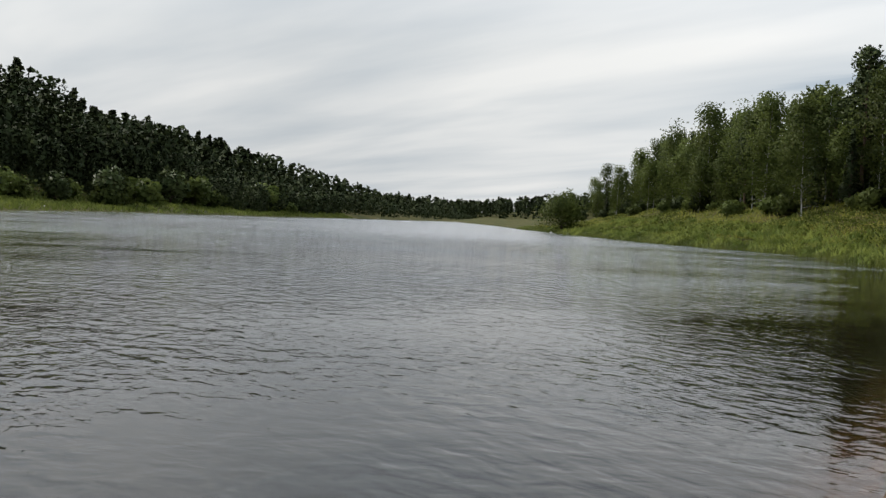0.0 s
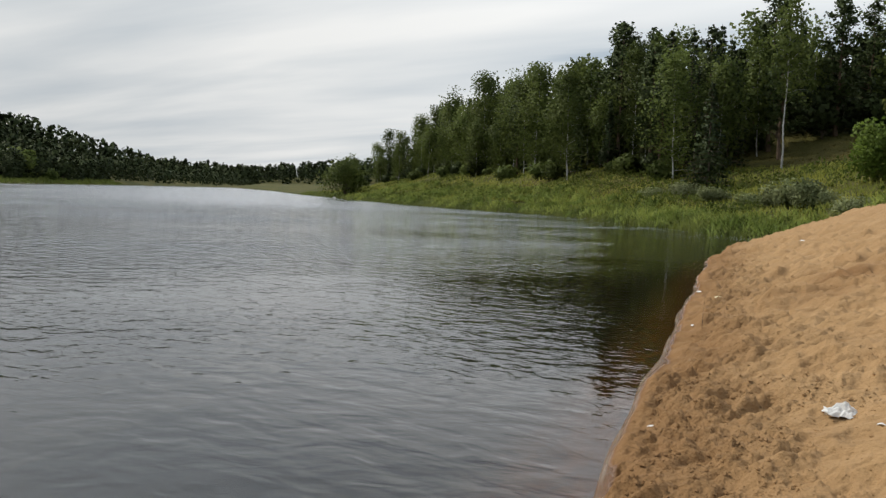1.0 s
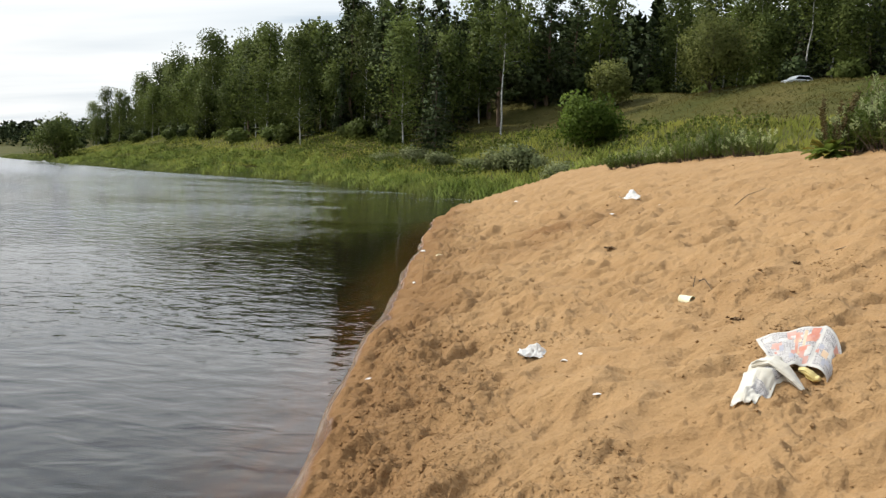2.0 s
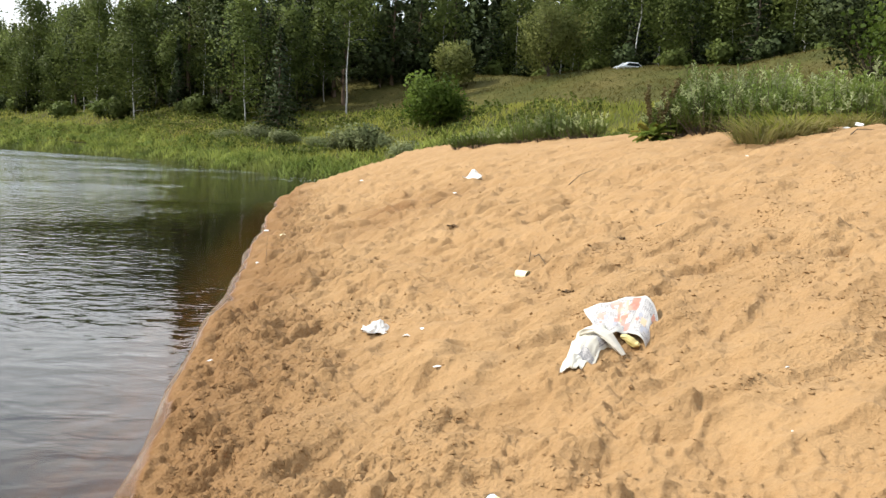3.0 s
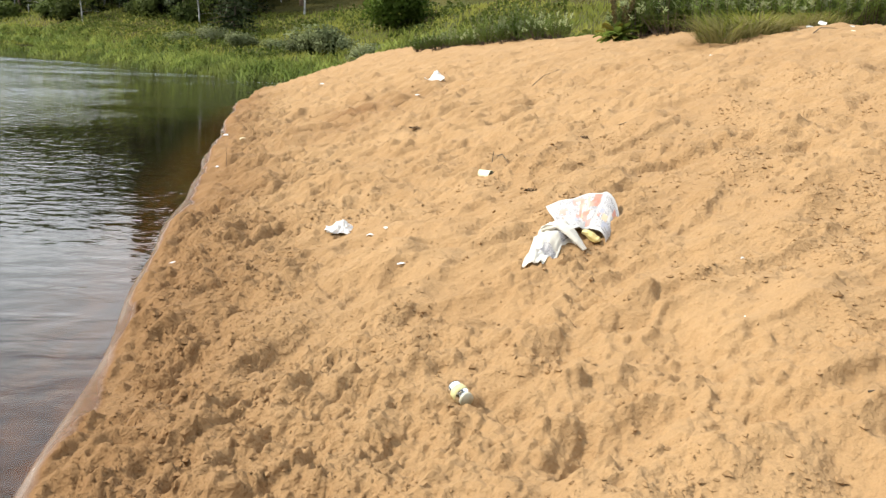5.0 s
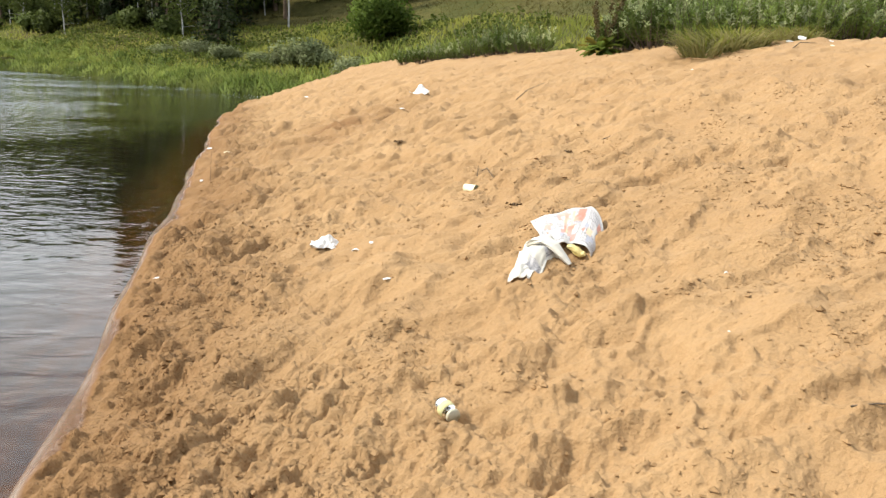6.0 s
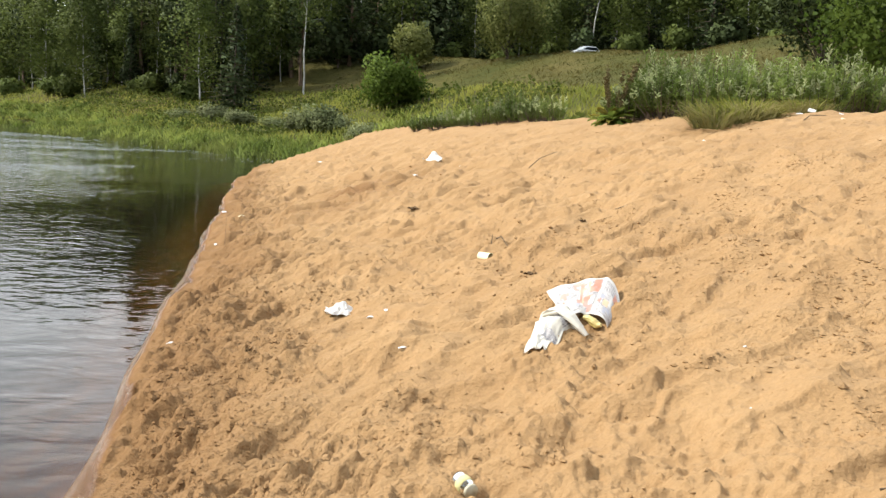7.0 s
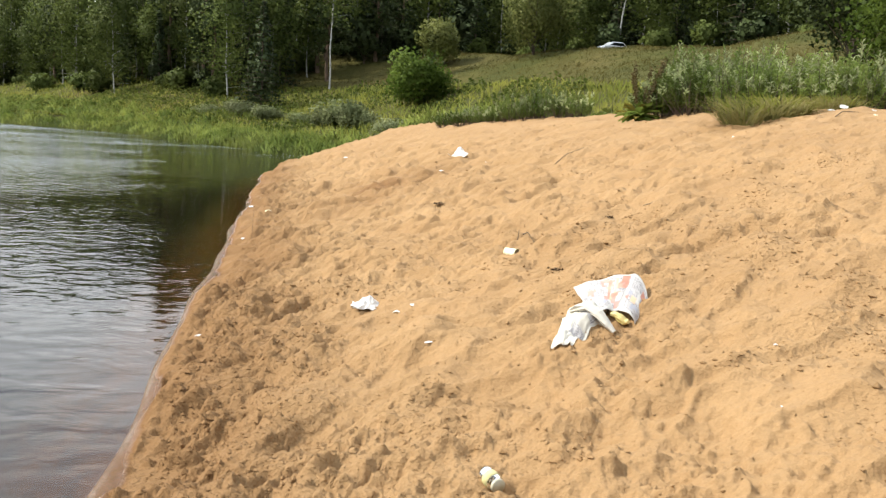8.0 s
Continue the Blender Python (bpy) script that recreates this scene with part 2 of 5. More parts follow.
DRY_LEAF = leaf_material("dry_grass", (0.100, 0.104, 0.030), (0.300, 0.260, 0.105), 0.7, 0.45)
BIRCH_BARK = plain_material("birch_bark", (0.16, 0.155, 0.14), (0.52, 0.51, 0.48), 2.2, 0.8)
DARK_BARK = plain_material("dark_bark", (0.05, 0.04, 0.03), (0.12, 0.09, 0.065), 3.0, 0.95, 0.02)
PINE_BARK = plain_material("pine_bark", (0.07, 0.05, 0.035), (0.15, 0.10, 0.065), 2.5, 0.95, 0.02)


# ---- mesh helpers ----
def mesh_object(name, verts, faces, mats, parent=None, label="", smooth=False, index=None):
    me = bpy.data.meshes.new(name)
    me.from_pydata([tuple(v) for v in verts], [], [tuple(f) for f in faces])
    for m in mats:
        me.materials.append(m)
    if index is not None:
        me.polygons.foreach_set("material_index", index)
    if smooth:
        me.polygons.foreach_set("use_smooth", [True] * len(me.polygons))
    me.update()
    ob = new(name, me)
    if parent:
        ob.parent = parent
    if label:
        tagged(ob, label)
    return ob


def part(name, bm, mat, parent, label=""):
    me = bpy.data.meshes.new(name)
    bm.to_mesh(me)
    bm.free()
    me.materials.append(mat)
    ob = new(name, me)
    ob.parent = parent
    if label:
        tagged(ob, label)
    return ob


def fast_mesh(name, verts, faces, mat, smooth=True):
    # verts (n,3), faces (m,3 or 4), both arrays
    me = bpy.data.meshes.new(name)
    k = faces.shape[1]
    me.vertices.add(len(verts))
    me.vertices.foreach_set("co", np.asarray(verts, dtype=np.float32).ravel())
    me.loops.add(faces.size)
    me.loops.foreach_set("vertex_index", faces.astype(np.int32).ravel())
    me.polygons.add(len(faces))
    me.polygons.foreach_set("loop_start", np.arange(0, faces.size, k, dtype=np.int32))
    me.polygons.foreach_set("use_smooth", np.full(len(faces), smooth))
    me.materials.append(mat)
    me.update(calc_edges=True)
    me.validate()
    return new(name, me)


def tube(path, radii, sides=7):
    # a tapered tube along path; returns verts and faces
    path = [Vector(p) for p in path]
    verts, faces = [], []
    for i, (p, r) in enumerate(zip(path, radii)):
        d = (path[min(i + 1, len(path) - 1)] - path[max(i - 1, 0)]).normalized()
        a = d.cross(Vector((0.31, 0.95, 0.05))).normalized()
        b = d.cross(a)
        for k in range(sides):
            w = 2 * math.pi * k / sides
            verts.append(p + r * (math.cos(w) * a + math.sin(w) * b))
    for i in range(len(path) - 1):
        for k in range(sides):
            j = (k + 1) % sides
            faces.append((i * sides + k, i * sides + j, (i + 1) * sides + j, (i + 1) * sides + k))
    return verts, faces


def join(pieces):
    verts, faces = [], []
    for v, f in pieces:
        o = len(verts)
        verts += list(v)
        faces += [tuple(i + o for i in q) for q in f]
    return verts, faces


# ---- the lie of the land ----
rng = np.random.default_rng(7)


def lattice(seed):
    return np.random.default_rng(seed).random((256, 256))


LAT = [lattice(s) for s in range(6)]


def vnoise(x, y, k=0):
    # smooth value noise, 0 to 1
    xi, yi = np.floor(x).astype(int), np.floor(y).astype(int)
    fx, fy = x - xi, y - yi
    fx, fy = fx * fx * fx * (fx * (fx * 6 - 15) + 10), fy * fy * fy * (fy * (fy * 6 - 15) + 10)
    L = LAT[k]
    g = lambda i, j: L[i % 256, j % 256]
    return (g(xi, yi) * (1 - fx) + g(xi + 1, yi) * fx) * (1 - fy) + (g(xi, yi + 1) * (1 - fx) + g(xi + 1, yi + 1) * fx) * fy


def fbm(x, y, octaves=4, k=0, gain=0.5):
    total, amp, norm = 0, 1, 0
    for o in range(octaves):
        total = total + amp * (vnoise(x * 2 ** o + 17.3 * o, y * 2 ** o - 9.1 * o, (k + o) % 6) - 0.5)
        norm += amp
        amp *= gain
    return total / norm * 2


def step(e0, e1, x):
    q = np.clip((x - e0) / (e1 - e0), 0, 1)
    return q * q * (3 - 2 * q)


def smooth_interp(x, xs, ys):
    # piecewise curve with rounded corners
    w = 0.0
    total = 0
    for o, g in ((-0.5, 1), (-0.25, 2), (0, 3), (0.25, 2), (0.5, 1)):
        total = total + g * np.interp(x + o * (0.6 + 0.12 * np.abs(x)), xs, ys)
        w += g
    return total / w


# the beach rises from its straight waterline; u is the way inland from it
def beach_u(x, y):
    bend = 0.03 * np.sin(y * 0.9 + 0.5) + 0.02 * np.sin(y * 2.3)
    return (x + 0.2 * y + 1.0) / 1.02 + bend * step(0, 3, y)


SHORE_E, SHORE_N, SHORE_P = (-0.742, 0.670), (0.670, 0.742), (-11.6, 54.8)


def bank_as(x, y):
    # along and inland of the grassy bank beyond the cove
    dx, dy = x - SHORE_P[0], y - SHORE_P[1]
    a = dx * SHORE_E[0] + dy * SHORE_E[1]
    s = dx * SHORE_N[0] + dy * SHORE_N[1]
    s = s - 6.5 * np.exp(-((a - 32) / 22.0) ** 2) - 6 * step(180, 350, a)
    s = s + 0.33 * np.maximum(-8 - a, 0)
    return a, s


def sand_height(x, y):
    u = beach_u(x, y)
    z = np.interp(u, [-40, -12, -3, 0, 1, 2, 3, 4, 6, 7.5, 9, 11, 15, 60], [-4, -3.2, -0.75, 0, 0.28, 0.56, 0.86, 1.19, 1.86, 2.32, 2.62, 2.72, 2.6, 2.6])
    tip = step(30, 38, y - 6 * step(0.1, 0.9, u) - 1.5 * np.maximum(u - 1, 0))
    return z * (1 - tip) - 1.2 * tip


def bank_height(x, y):
    a, s = bank_as(x, y)
    z = smooth_interp(s, [-60, -6, 0, 1.5, 9, 17, 24, 32, 39, 45, 60, 120, 400, 3000], [-5, -1.6, 0, 0.5, 1.5, 3.7, 6.4, 7.9, 10.4, 12.6, 13.4, 17, 26, 45])
    z = np.where(z > 2, 2 + (z - 2) * (1 - 0.75 * step(150, 240, a)), z)
    return z + np.where(s > 4, fbm(x * 0.08, y * 0.08, 3, 2) * 0.9, 0)


LEFT = [(-95, -60), (-138, 42), (-168, 66), (-193, 96), (-222, 143), (-320, 255), (-560, 600), (-1600, 1900)]


def left_s(x, y):
    best, side = np.full(np.shape(x), 1e9), np.zeros(np.shape(x))
    for (ax, ay), (bx, by) in zip(LEFT[:-1], LEFT[1:]):
        ex, ey = bx - ax, by - ay
        L2 = ex * ex + ey * ey
        q = np.clip(((x - ax) * ex + (y - ay) * ey) / L2, 0, 1)
        d = np.hypot(x - ax - q * ex, y - ay - q * ey)
        sd = np.sign(ex * (y - ay) - ey * (x - ax))
        side = np.where(d < best, sd, side)
        best = np.minimum(best, d)
    return best * side


def left_height(x, y):
    s = left_s(x, y)
    z = np.interp(s, [-60, -6, 0, 2, 24, 45, 70, 120, 500, 4000], [-5, -1.4, 0, 0.7, 3.6, 9.5, 16, 19, 26, 45])
    z = np.where(z > 3, 3 + (z - 3) * (1 - 0.62 * step(230, 640, y) + 0.9 * (1 - step(55, 125, y))), z)
    return z + np.where(s > 4, fbm(x * 0.03, y * 0.03, 3, 3) * 1.2, 0)


def far_height(x, y):
    # wooded rise where the river bends away
    d = x * -0.69 + y * 0.72
    rise = np.interp(x * 0.72 + y * 0.69, [-120, -20, 70, 160, 500], [0.05, 0.12, 0.75, 1.2, 2.2])
    return np.interp(d, [0, 900, 935, 1040, 1500, 5000], [-6, -6, 2.5, 3, 3, 3]) + rise * np.interp(d, [900, 1040, 5000], [0, 17, 17])


def ground_height(x, y):
    z = np.maximum(bank_height(x, y), left_height(x, y))
    z = np.maximum(z, far_height(x, y))
    z = np.maximum(z, sand_height(x, y) - 0.32)
    return np.maximum(z, -3.5)


def polar_sheet(azimuths, distances, cx=0.0, cy=0.0):
    A, D = np.meshgrid(np.radians(azimuths), distances)
    x, y = cx + D * np.sin(A), cy + D * np.cos(A)
    n, m = A.shape
    i = np.arange(n * m).reshape(n, m)
    return x, y, np.stack([i[:-1, :-1], i[:-1, 1:], i[1:, 1:], i[1:, :-1]], -1).reshape(-1, 4)


# ---- ground, beach, river ----
def build_ground():
    az = np.concatenate([np.arange(-180, -84, 4), np.arange(-84, 46, 0.65), np.arange(46, 181, 4)])
    az[-1] = 180
    dist = np.concatenate([[0.0], np.geomspace(1.5, 4500, 190)])
    x, y, faces = polar_sheet(az, dist)
    z = ground_height(x, y)
    ob = fast_mesh("ground", np.stack([x, y, z], -1).reshape(-1, 3), faces, EARTH)
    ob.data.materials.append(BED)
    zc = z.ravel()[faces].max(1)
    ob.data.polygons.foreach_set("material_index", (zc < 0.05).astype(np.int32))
    return tagged(ob, "grassy river bank rising to a wooded plateau", "ground", kind="structure")


build_ground()


def hash2(i, j, k):
    h = np.sin(i * 127.1 + j * 311.7 + k * 74.7) * 43758.5453
    return h - np.floor(h)


def prints(x, y, cell, long, wide, depth, share, k):
    # footprint hollows with pushed-up rims, one at most in each cell
    gi, gj = np.floor(x / cell), np.floor(y / cell)
    total = np.zeros(np.shape(x))
    for di in (-1, 0, 1):
        for dj in (-1, 0, 1):
            i, j = gi + di, gj + dj
            cx, cy = (i + hash2(i, j, k)) * cell, (j + hash2(i, j, k + 1)) * cell
            w = hash2(i, j, k + 2) * 6.283
            size = 0.7 + 0.6 * hash2(i, j, k + 3)
            on = (hash2(i, j, k + 4) < share) * (0.5 + 0.7 * hash2(i, j, k + 5))
            px, py = x - cx, y - cy
            a = (px * np.cos(w) + py * np.sin(w)) / (long * size)
            b = (py * np.cos(w) - px * np.sin(w)) / (wide * size)
            d = np.sqrt(a * a + b * b)
            rim = np.exp(-((d - 1.3) / 0.3) ** 2) * (0.65 + 0.5 * a / (d + 0.01))
            total = total + on * depth * (0.55 * rim - (1 - step(0.55, 1.1, d)))
    return total


def sand_relief(x, y):
    # trampled, uneven dry sand: mounds, footprints, scuffs, gouges and crumbly patches
    u = beach_u(x, y)
    r = 0.06 * fbm(x * 0.55, y * 0.55, 3, 1)
    r = r + 0.075 * fbm(x * 1.6 + y, y * 2.0 - x, 3, 4) + 0.05 * fbm(x * 3.9 - y, y * 3.9 + x, 2, 2)
    busy = trodden(x, y)
    low = 1 - step(0.9, 2.4, u)
    churn = busy * (0.75 + 0.6 * low)
    wx, wy = x + 0.05 * vnoise(x * 9, y * 9, 1), y + 0.05 * vnoise(x * 9, y * 9, 2)
    # soft crests drawn out by the wind on the dry upper sand
    a, b = 0.95 * x + 0.3 * y, 0.95 * y - 0.3 * x
    crest = np.clip(1 - 2.3 * np.abs(fbm(a * 0.8, b * 2.3, 2, 2)), 0, 1) ** 2
    ripple = np.clip(1 - 2.4 * np.abs(fbm(a * 2.2 + 8, b * 5.6, 2, 5)), 0, 1) ** 2
    r = r + (0.060 * crest + 0.028 * ripple) * (1 - 0.5 * low)
    # gouges left by feet sliding down to the water
    a, b = 0.5 * x + 0.87 * y, 0.87 * x - 0.5 * y
    gouge = fbm(a * 2.4 + 3, b * 6.5, 3, 1)
    r = r - 0.034 * churn * step(0.06, 0.42, gouge) + 0.019 * churn * step(0.05, 0.4, -gouge)
    # footprints, toe scuffs
    r = r + (0.28 + 0.6 * busy) * prints(wx, wy, 0.40, 0.125, 0.055, 0.034, 0.42, 1.0)
    r = r + (0.12 + churn) * prints(wx + 3, wy, 0.17, 0.048, 0.024, 0.019, 0.55, 21.0)
    r = r + (0.08 + churn) * prints(wx - 5, wy + 2, 0.09, 0.024, 0.014, 0.011, 0.6, 43.0)
    # patches where the crust has broken into clods
    broken = step(-0.02, 0.30, fbm(x * 1.1 + 11, y * 1.1, 3, 0) + 0.35 * low * busy)
    lump = fbm(x * 13.0 + 4, y * 13.0, 2, 3)
    clod = fbm(x * 7.0, y * 7.0, 2, 0)
    r = r + broken * (0.016 * step(0.04, 0.36, lump) - 0.015 * step(0.08, 0.4, -lump))
    r = r + broken * 0.013 * fbm(x * 27.0, y * 27.0 + 3, 2, 4)
    r = r + churn * broken * (0.021 * step(0.08, 0.36, clod) - 0.018 * step(0.08, 0.36, -clod))
    r = np.maximum(r, -0.18 * np.maximum(u, 0))
    return r * step(0.0, 0.16, u) * (1 - 0.4 * step(5, 8, u)) * (1 + 0.5 * step(6, 13, y) * (1 - step(3, 6, u)))


def trodden(x, y):
    # where feet have churned the sand, 0 to 1
    u = beach_u(x, y)
    b = 0.42 + 0.5 * fbm(x * 0.8 + 3, y * 0.6, 3, 5) + 0.5 * (1 - step(0.8, 2.2, u)) - 0.15 * step(4, 8, u)
    edge = 0.08 + 0.35 * step(7, 13, y)
    return np.clip(b, 0.12, 1) * step(edge * 0.4, edge * 1.4, u)


def damp_and_shade(x, y):
    # wet rim at the water; lower beach and higher patch, damp with painted shade
    u = beach_u(x, y)
    damp_shade = 1 - step(0.04, 0.2, u + 0.10 * fbm(x * 1.5, y * 1.5, 3, 3))
    damp_shade = np.maximum(damp_shade, 0.55 * (1 - step(0.1, 1.7, u + 0.35 * fbm(x * 0.8, y * 0.6, 4, 3))))
    patch = np.exp(-((x + 1.7) / 1.6) ** 2 - ((y - 15.5) / 2.2) ** 2) * (0.6 + fbm(x * 1.3, y * 1.3, 4, 1))
    return np.maximum(damp_shade, 0.62 * np.clip(patch, 0, 1))


def build_beach():
    az = np.concatenate([np.arange(-176, -60, 4.0), np.arange(-60, -31, 0.6), np.arange(-31, 37, 0.135), np.linspace(38, 184, 38)])
    dist = np.concatenate([np.linspace(0.0, 2.2, 12)[:-1], np.geomspace(2.2, 13, 460)[:-1], np.geomspace(13, 46, 290)])
    x, y, faces = polar_sheet(az, dist)
    # smoother underfoot and behind, where the sheet is coarse
    near = step(1.5, 2.3, np.hypot(x, y)) * (1 - step(36.5, 46, np.abs(np.degrees(np.arctan2(x, y)))))
    z = sand_height(x, y) + sand_relief(x, y) * (0.12 + 0.88 * near)
    u = beach_u(x, y)
    keep = (u.ravel()[faces].max(1) > -9) & (u.ravel()[faces].min(1) < 22)
    ob = fast_mesh("beach", np.stack([x, y, z], -1).reshape(-1, 3), faces[keep], SAND)
    damp_shade = damp_and_shade(x, y)
    # share of the painted darkening, by water depth
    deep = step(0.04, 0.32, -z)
    for key, value in (("damp_shade", damp_shade), ("water_tone", deep), ("rim", 0.36 * np.exp(-((u - 0.02) / 0.018) ** 2) * (0.7 + 0.8 * fbm(x * 3, y * 3, 2, 1))), ("trodden", trodden(x, y))):
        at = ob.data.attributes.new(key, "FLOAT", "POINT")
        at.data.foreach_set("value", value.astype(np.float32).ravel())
    return tagged(ob, "trampled ochre sand beach sloping to the river", "beach", kind="structure")


build_beach()


def build_crumbs():
    # loose crumbs and clods of sand kicked up by feet
    g = np.random.default_rng(7)
    n = 120000
    az, q = np.radians(g.uniform(-34, 33, n)), g.random(n)
    dist = np.where(q < 0.55, np.sqrt(g.uniform(2.0 ** 2, 9.0 ** 2, n)), np.sqrt(g.uniform(9.0 ** 2, 26.0 ** 2, n)))
    x, y = dist * np.sin(az), dist * np.cos(az)
    u = beach_u(x, y)
    heap = fbm(x * 2.3 + 7, y * 2.3, 3, 5) + 0.45 * (trodden(x, y) - 0.5) + 0.15 * (1 - step(0.8, 2.5, u))
    keep = (u > 0.22) & (u < 14) & (g.random(n) < 0.07 + 0.62 * step(0.10, 0.5, heap))
    x, y, dist = x[keep], y[keep], dist[keep]
    n = len(x)
    size = np.clip(0.0068 * np.exp(g.normal(size=n) * 0.5), 0.003, 0.022) * (1 + 0.35 * step(6, 20, dist))
    ring = np.array([(1, 0, 0), (0, 1, 0), (-1, 0, 0), (0, -1, 0), (0, 0, 1), (0, 0, -1)], float)
    tri = np.array([(0, 1, 4), (1, 2, 4), (2, 3, 4), (3, 0, 4), (1, 0, 5), (2, 1, 5), (3, 2, 5), (0, 3, 5)])
    v = ring[None] * g.uniform(0.65, 1.35, (n, 6, 1)) + g.normal(size=(n, 6, 3)) * 0.18
    turn = g.uniform(0, 6.28, n)[:, None]
    v = np.stack([v[..., 0] * np.cos(turn) - v[..., 1] * np.sin(turn), v[..., 0] * np.sin(turn) + v[..., 1] * np.cos(turn), v[..., 2] * 0.65], -1)
    v = v * size[:, None, None]
    z = sand_height(x, y) + sand_relief(x, y) + size * 0.15
    v = v + np.stack([x, y, z], -1)[:, None]
    f = (np.arange(n) * 6)[:, None, None] + tri[None]
    ob = fast_mesh("sand_crumbs", v.reshape(-1, 3), f.reshape(-1, 3), SAND, smooth=False)
    fresh = np.clip(np.maximum(damp_and_shade(x, y), g.random(n) ** 2 * 0.10), 0, 0.75)
    at = ob.data.attributes.new("damp_shade", "FLOAT", "POINT")
    at.data.foreach_set("value", np.repeat(fresh, 6).astype(np.float32))
    return tagged(ob, "loose crumbs and clods of sand on the beach", "sand", kind="stuff")


build_crumbs()


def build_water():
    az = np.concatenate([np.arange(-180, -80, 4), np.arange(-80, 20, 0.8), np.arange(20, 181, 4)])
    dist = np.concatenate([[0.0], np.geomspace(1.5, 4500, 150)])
    x, y, faces = polar_sheet(az, dist)
    ob = fast_mesh("water", np.stack([x, y, x * 0], -1).reshape(-1, 3), faces, WATER)
    # ripples scaled by distance from the camera; the lee and the cove lie calm
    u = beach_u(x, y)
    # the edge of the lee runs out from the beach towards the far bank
    # distance from the camera's standpoint, to fit its view
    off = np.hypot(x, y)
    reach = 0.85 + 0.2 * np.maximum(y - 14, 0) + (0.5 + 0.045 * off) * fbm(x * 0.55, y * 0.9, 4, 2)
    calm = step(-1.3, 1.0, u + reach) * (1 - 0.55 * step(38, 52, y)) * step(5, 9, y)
    range_ruffle = np.interp(off, [0, 5, 9, 16, 32, 70, 200], [0.26, 0.32, 0.45, 0.58, 0.8, 0.9, 0.8])
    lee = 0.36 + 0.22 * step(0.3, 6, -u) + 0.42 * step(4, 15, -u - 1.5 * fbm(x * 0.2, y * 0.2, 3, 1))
    ruffle = range_ruffle * (1 - (1 - lee) * (1 - step(18, 38, off))) * (0.8 + 0.9 * fbm(0.7 * x * 0.05 + 0.7 * y * 0.05, (y - x) * 0.13, 4, 2)) * (1 - 0.74 * calm)
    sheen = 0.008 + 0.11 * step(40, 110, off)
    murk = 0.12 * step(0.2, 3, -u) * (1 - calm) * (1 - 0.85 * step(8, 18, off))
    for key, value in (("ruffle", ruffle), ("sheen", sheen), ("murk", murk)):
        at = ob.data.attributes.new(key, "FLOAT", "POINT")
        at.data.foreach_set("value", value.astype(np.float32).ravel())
    return tagged(ob, "calm grey river with fine ripples", "water", kind="structure")


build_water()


# ---- trees ----
def cards(centres, size, flat=0.5, drop=0.0):
    # small folded leaf clumps, one at each centre, as two triangles
    n = len(centres)
    c = np.asarray(centres, dtype=float)
    s = size * rng.uniform(0.6, 1.4, (n, 1))
    d1 = rng.normal(size=(n, 3))
    d1[:, 2] = d1[:, 2] * flat - drop
    d1 /= np.linalg.norm(d1, axis=1)[:, None]
    d2 = np.cross(d1, rng.normal(size=(n, 3)))
    d2 /= np.linalg.norm(d2, axis=1)[:, None]
    d3 = np.cross(d1, d2)
    a, b = c - d1 * s * 0.55, c + d1 * s * 0.55
    e, f = c + d2 * s * 0.42 + d3 * s * 0.15, c - d2 * s * 0.42 + d3 * s * 0.18
    v = np.stack([a, e, b, f], 1).reshape(-1, 3)
    i = np.arange(n)[:, None] * 4
    faces = np.concatenate([i + [0, 1, 2], i + [0, 2, 3]], 0)
    return v, faces


def crown_mesh(name, v, f, outward, mat):
    # leaf clumps that face outwards, shaded as one rounded crown
    out = outward / (np.linalg.norm(outward, axis=1)[:, None] + 1e-6)
    card = f[:, 0] // 4
    face = np.cross(v[f[:, 1]] - v[f[:, 0]], v[f[:, 2]] - v[f[:, 0]])
    turn = np.einsum("ij,ij->i", face, out[card]) < 0
    f = np.where(turn[:, None], f[:, [0, 2, 1]], f)
    ob = fast_mesh(name, v, f, mat, smooth=True)
    nrm = out + rng.normal(size=out.shape) * 0.32
    nrm /= np.linalg.norm(nrm, axis=1)[:, None]
    ob.data.normals_split_custom_set_from_vertices(np.repeat(nrm, 4, axis=0).tolist())
    return ob


def leaf_part(name, centres, size, mat, parent, flat=0.5, drop=0.0):
    v, f = cards(centres, size, flat, drop)
    c = np.asarray(centres, dtype=float)
    mid = c.mean(0)
    tall = max(1.0, (c[:, 2].max() - c[:, 2].min()) / (2.2 * c[:, 0].std() + 0.1) * 0.5)
    ob = crown_mesh(name, v, f, (c - mid) * (1, 1, 1 / tall) + (0, 0, 0.25), mat)
    ob.parent = parent
    return ob


def branch_cloud(tips, per, spread):
    t = np.repeat(np.asarray(tips), per, axis=0)
    return t + np.clip(rng.normal(size=t.shape), -1.7, 1.7) * spread


def trunk_part(name, height, radius, mat, parent, lean=(0, 0), limbs=()):
    n = 7
    path = [(lean[0] * (i / n) ** 1.3 * height + 0.12 * math.sin(i * 1.7), lean[1] * (i / n) * height + 0.1 * math.sin(i * 2.1 + 1), -0.4 + (height + 0.4) * i / n) for i in range(n + 1)]
    pieces = [tube(path, [radius * (1 - 0.88 * i / n) * (1.25 if i == 0 else 1) for i in range(n + 1)], 6)]
    for a, b in limbs:
        mid = [(p + q) / 2 for p, q in zip(a, b)]
        mid[2] += 0.15
        pieces.append(tube([a, mid, b], [radius * 0.32, radius * 0.2, radius * 0.07], 3))
    v, f = join(pieces)
    return mesh_object(name, v, f, [mat], parent, smooth=True)


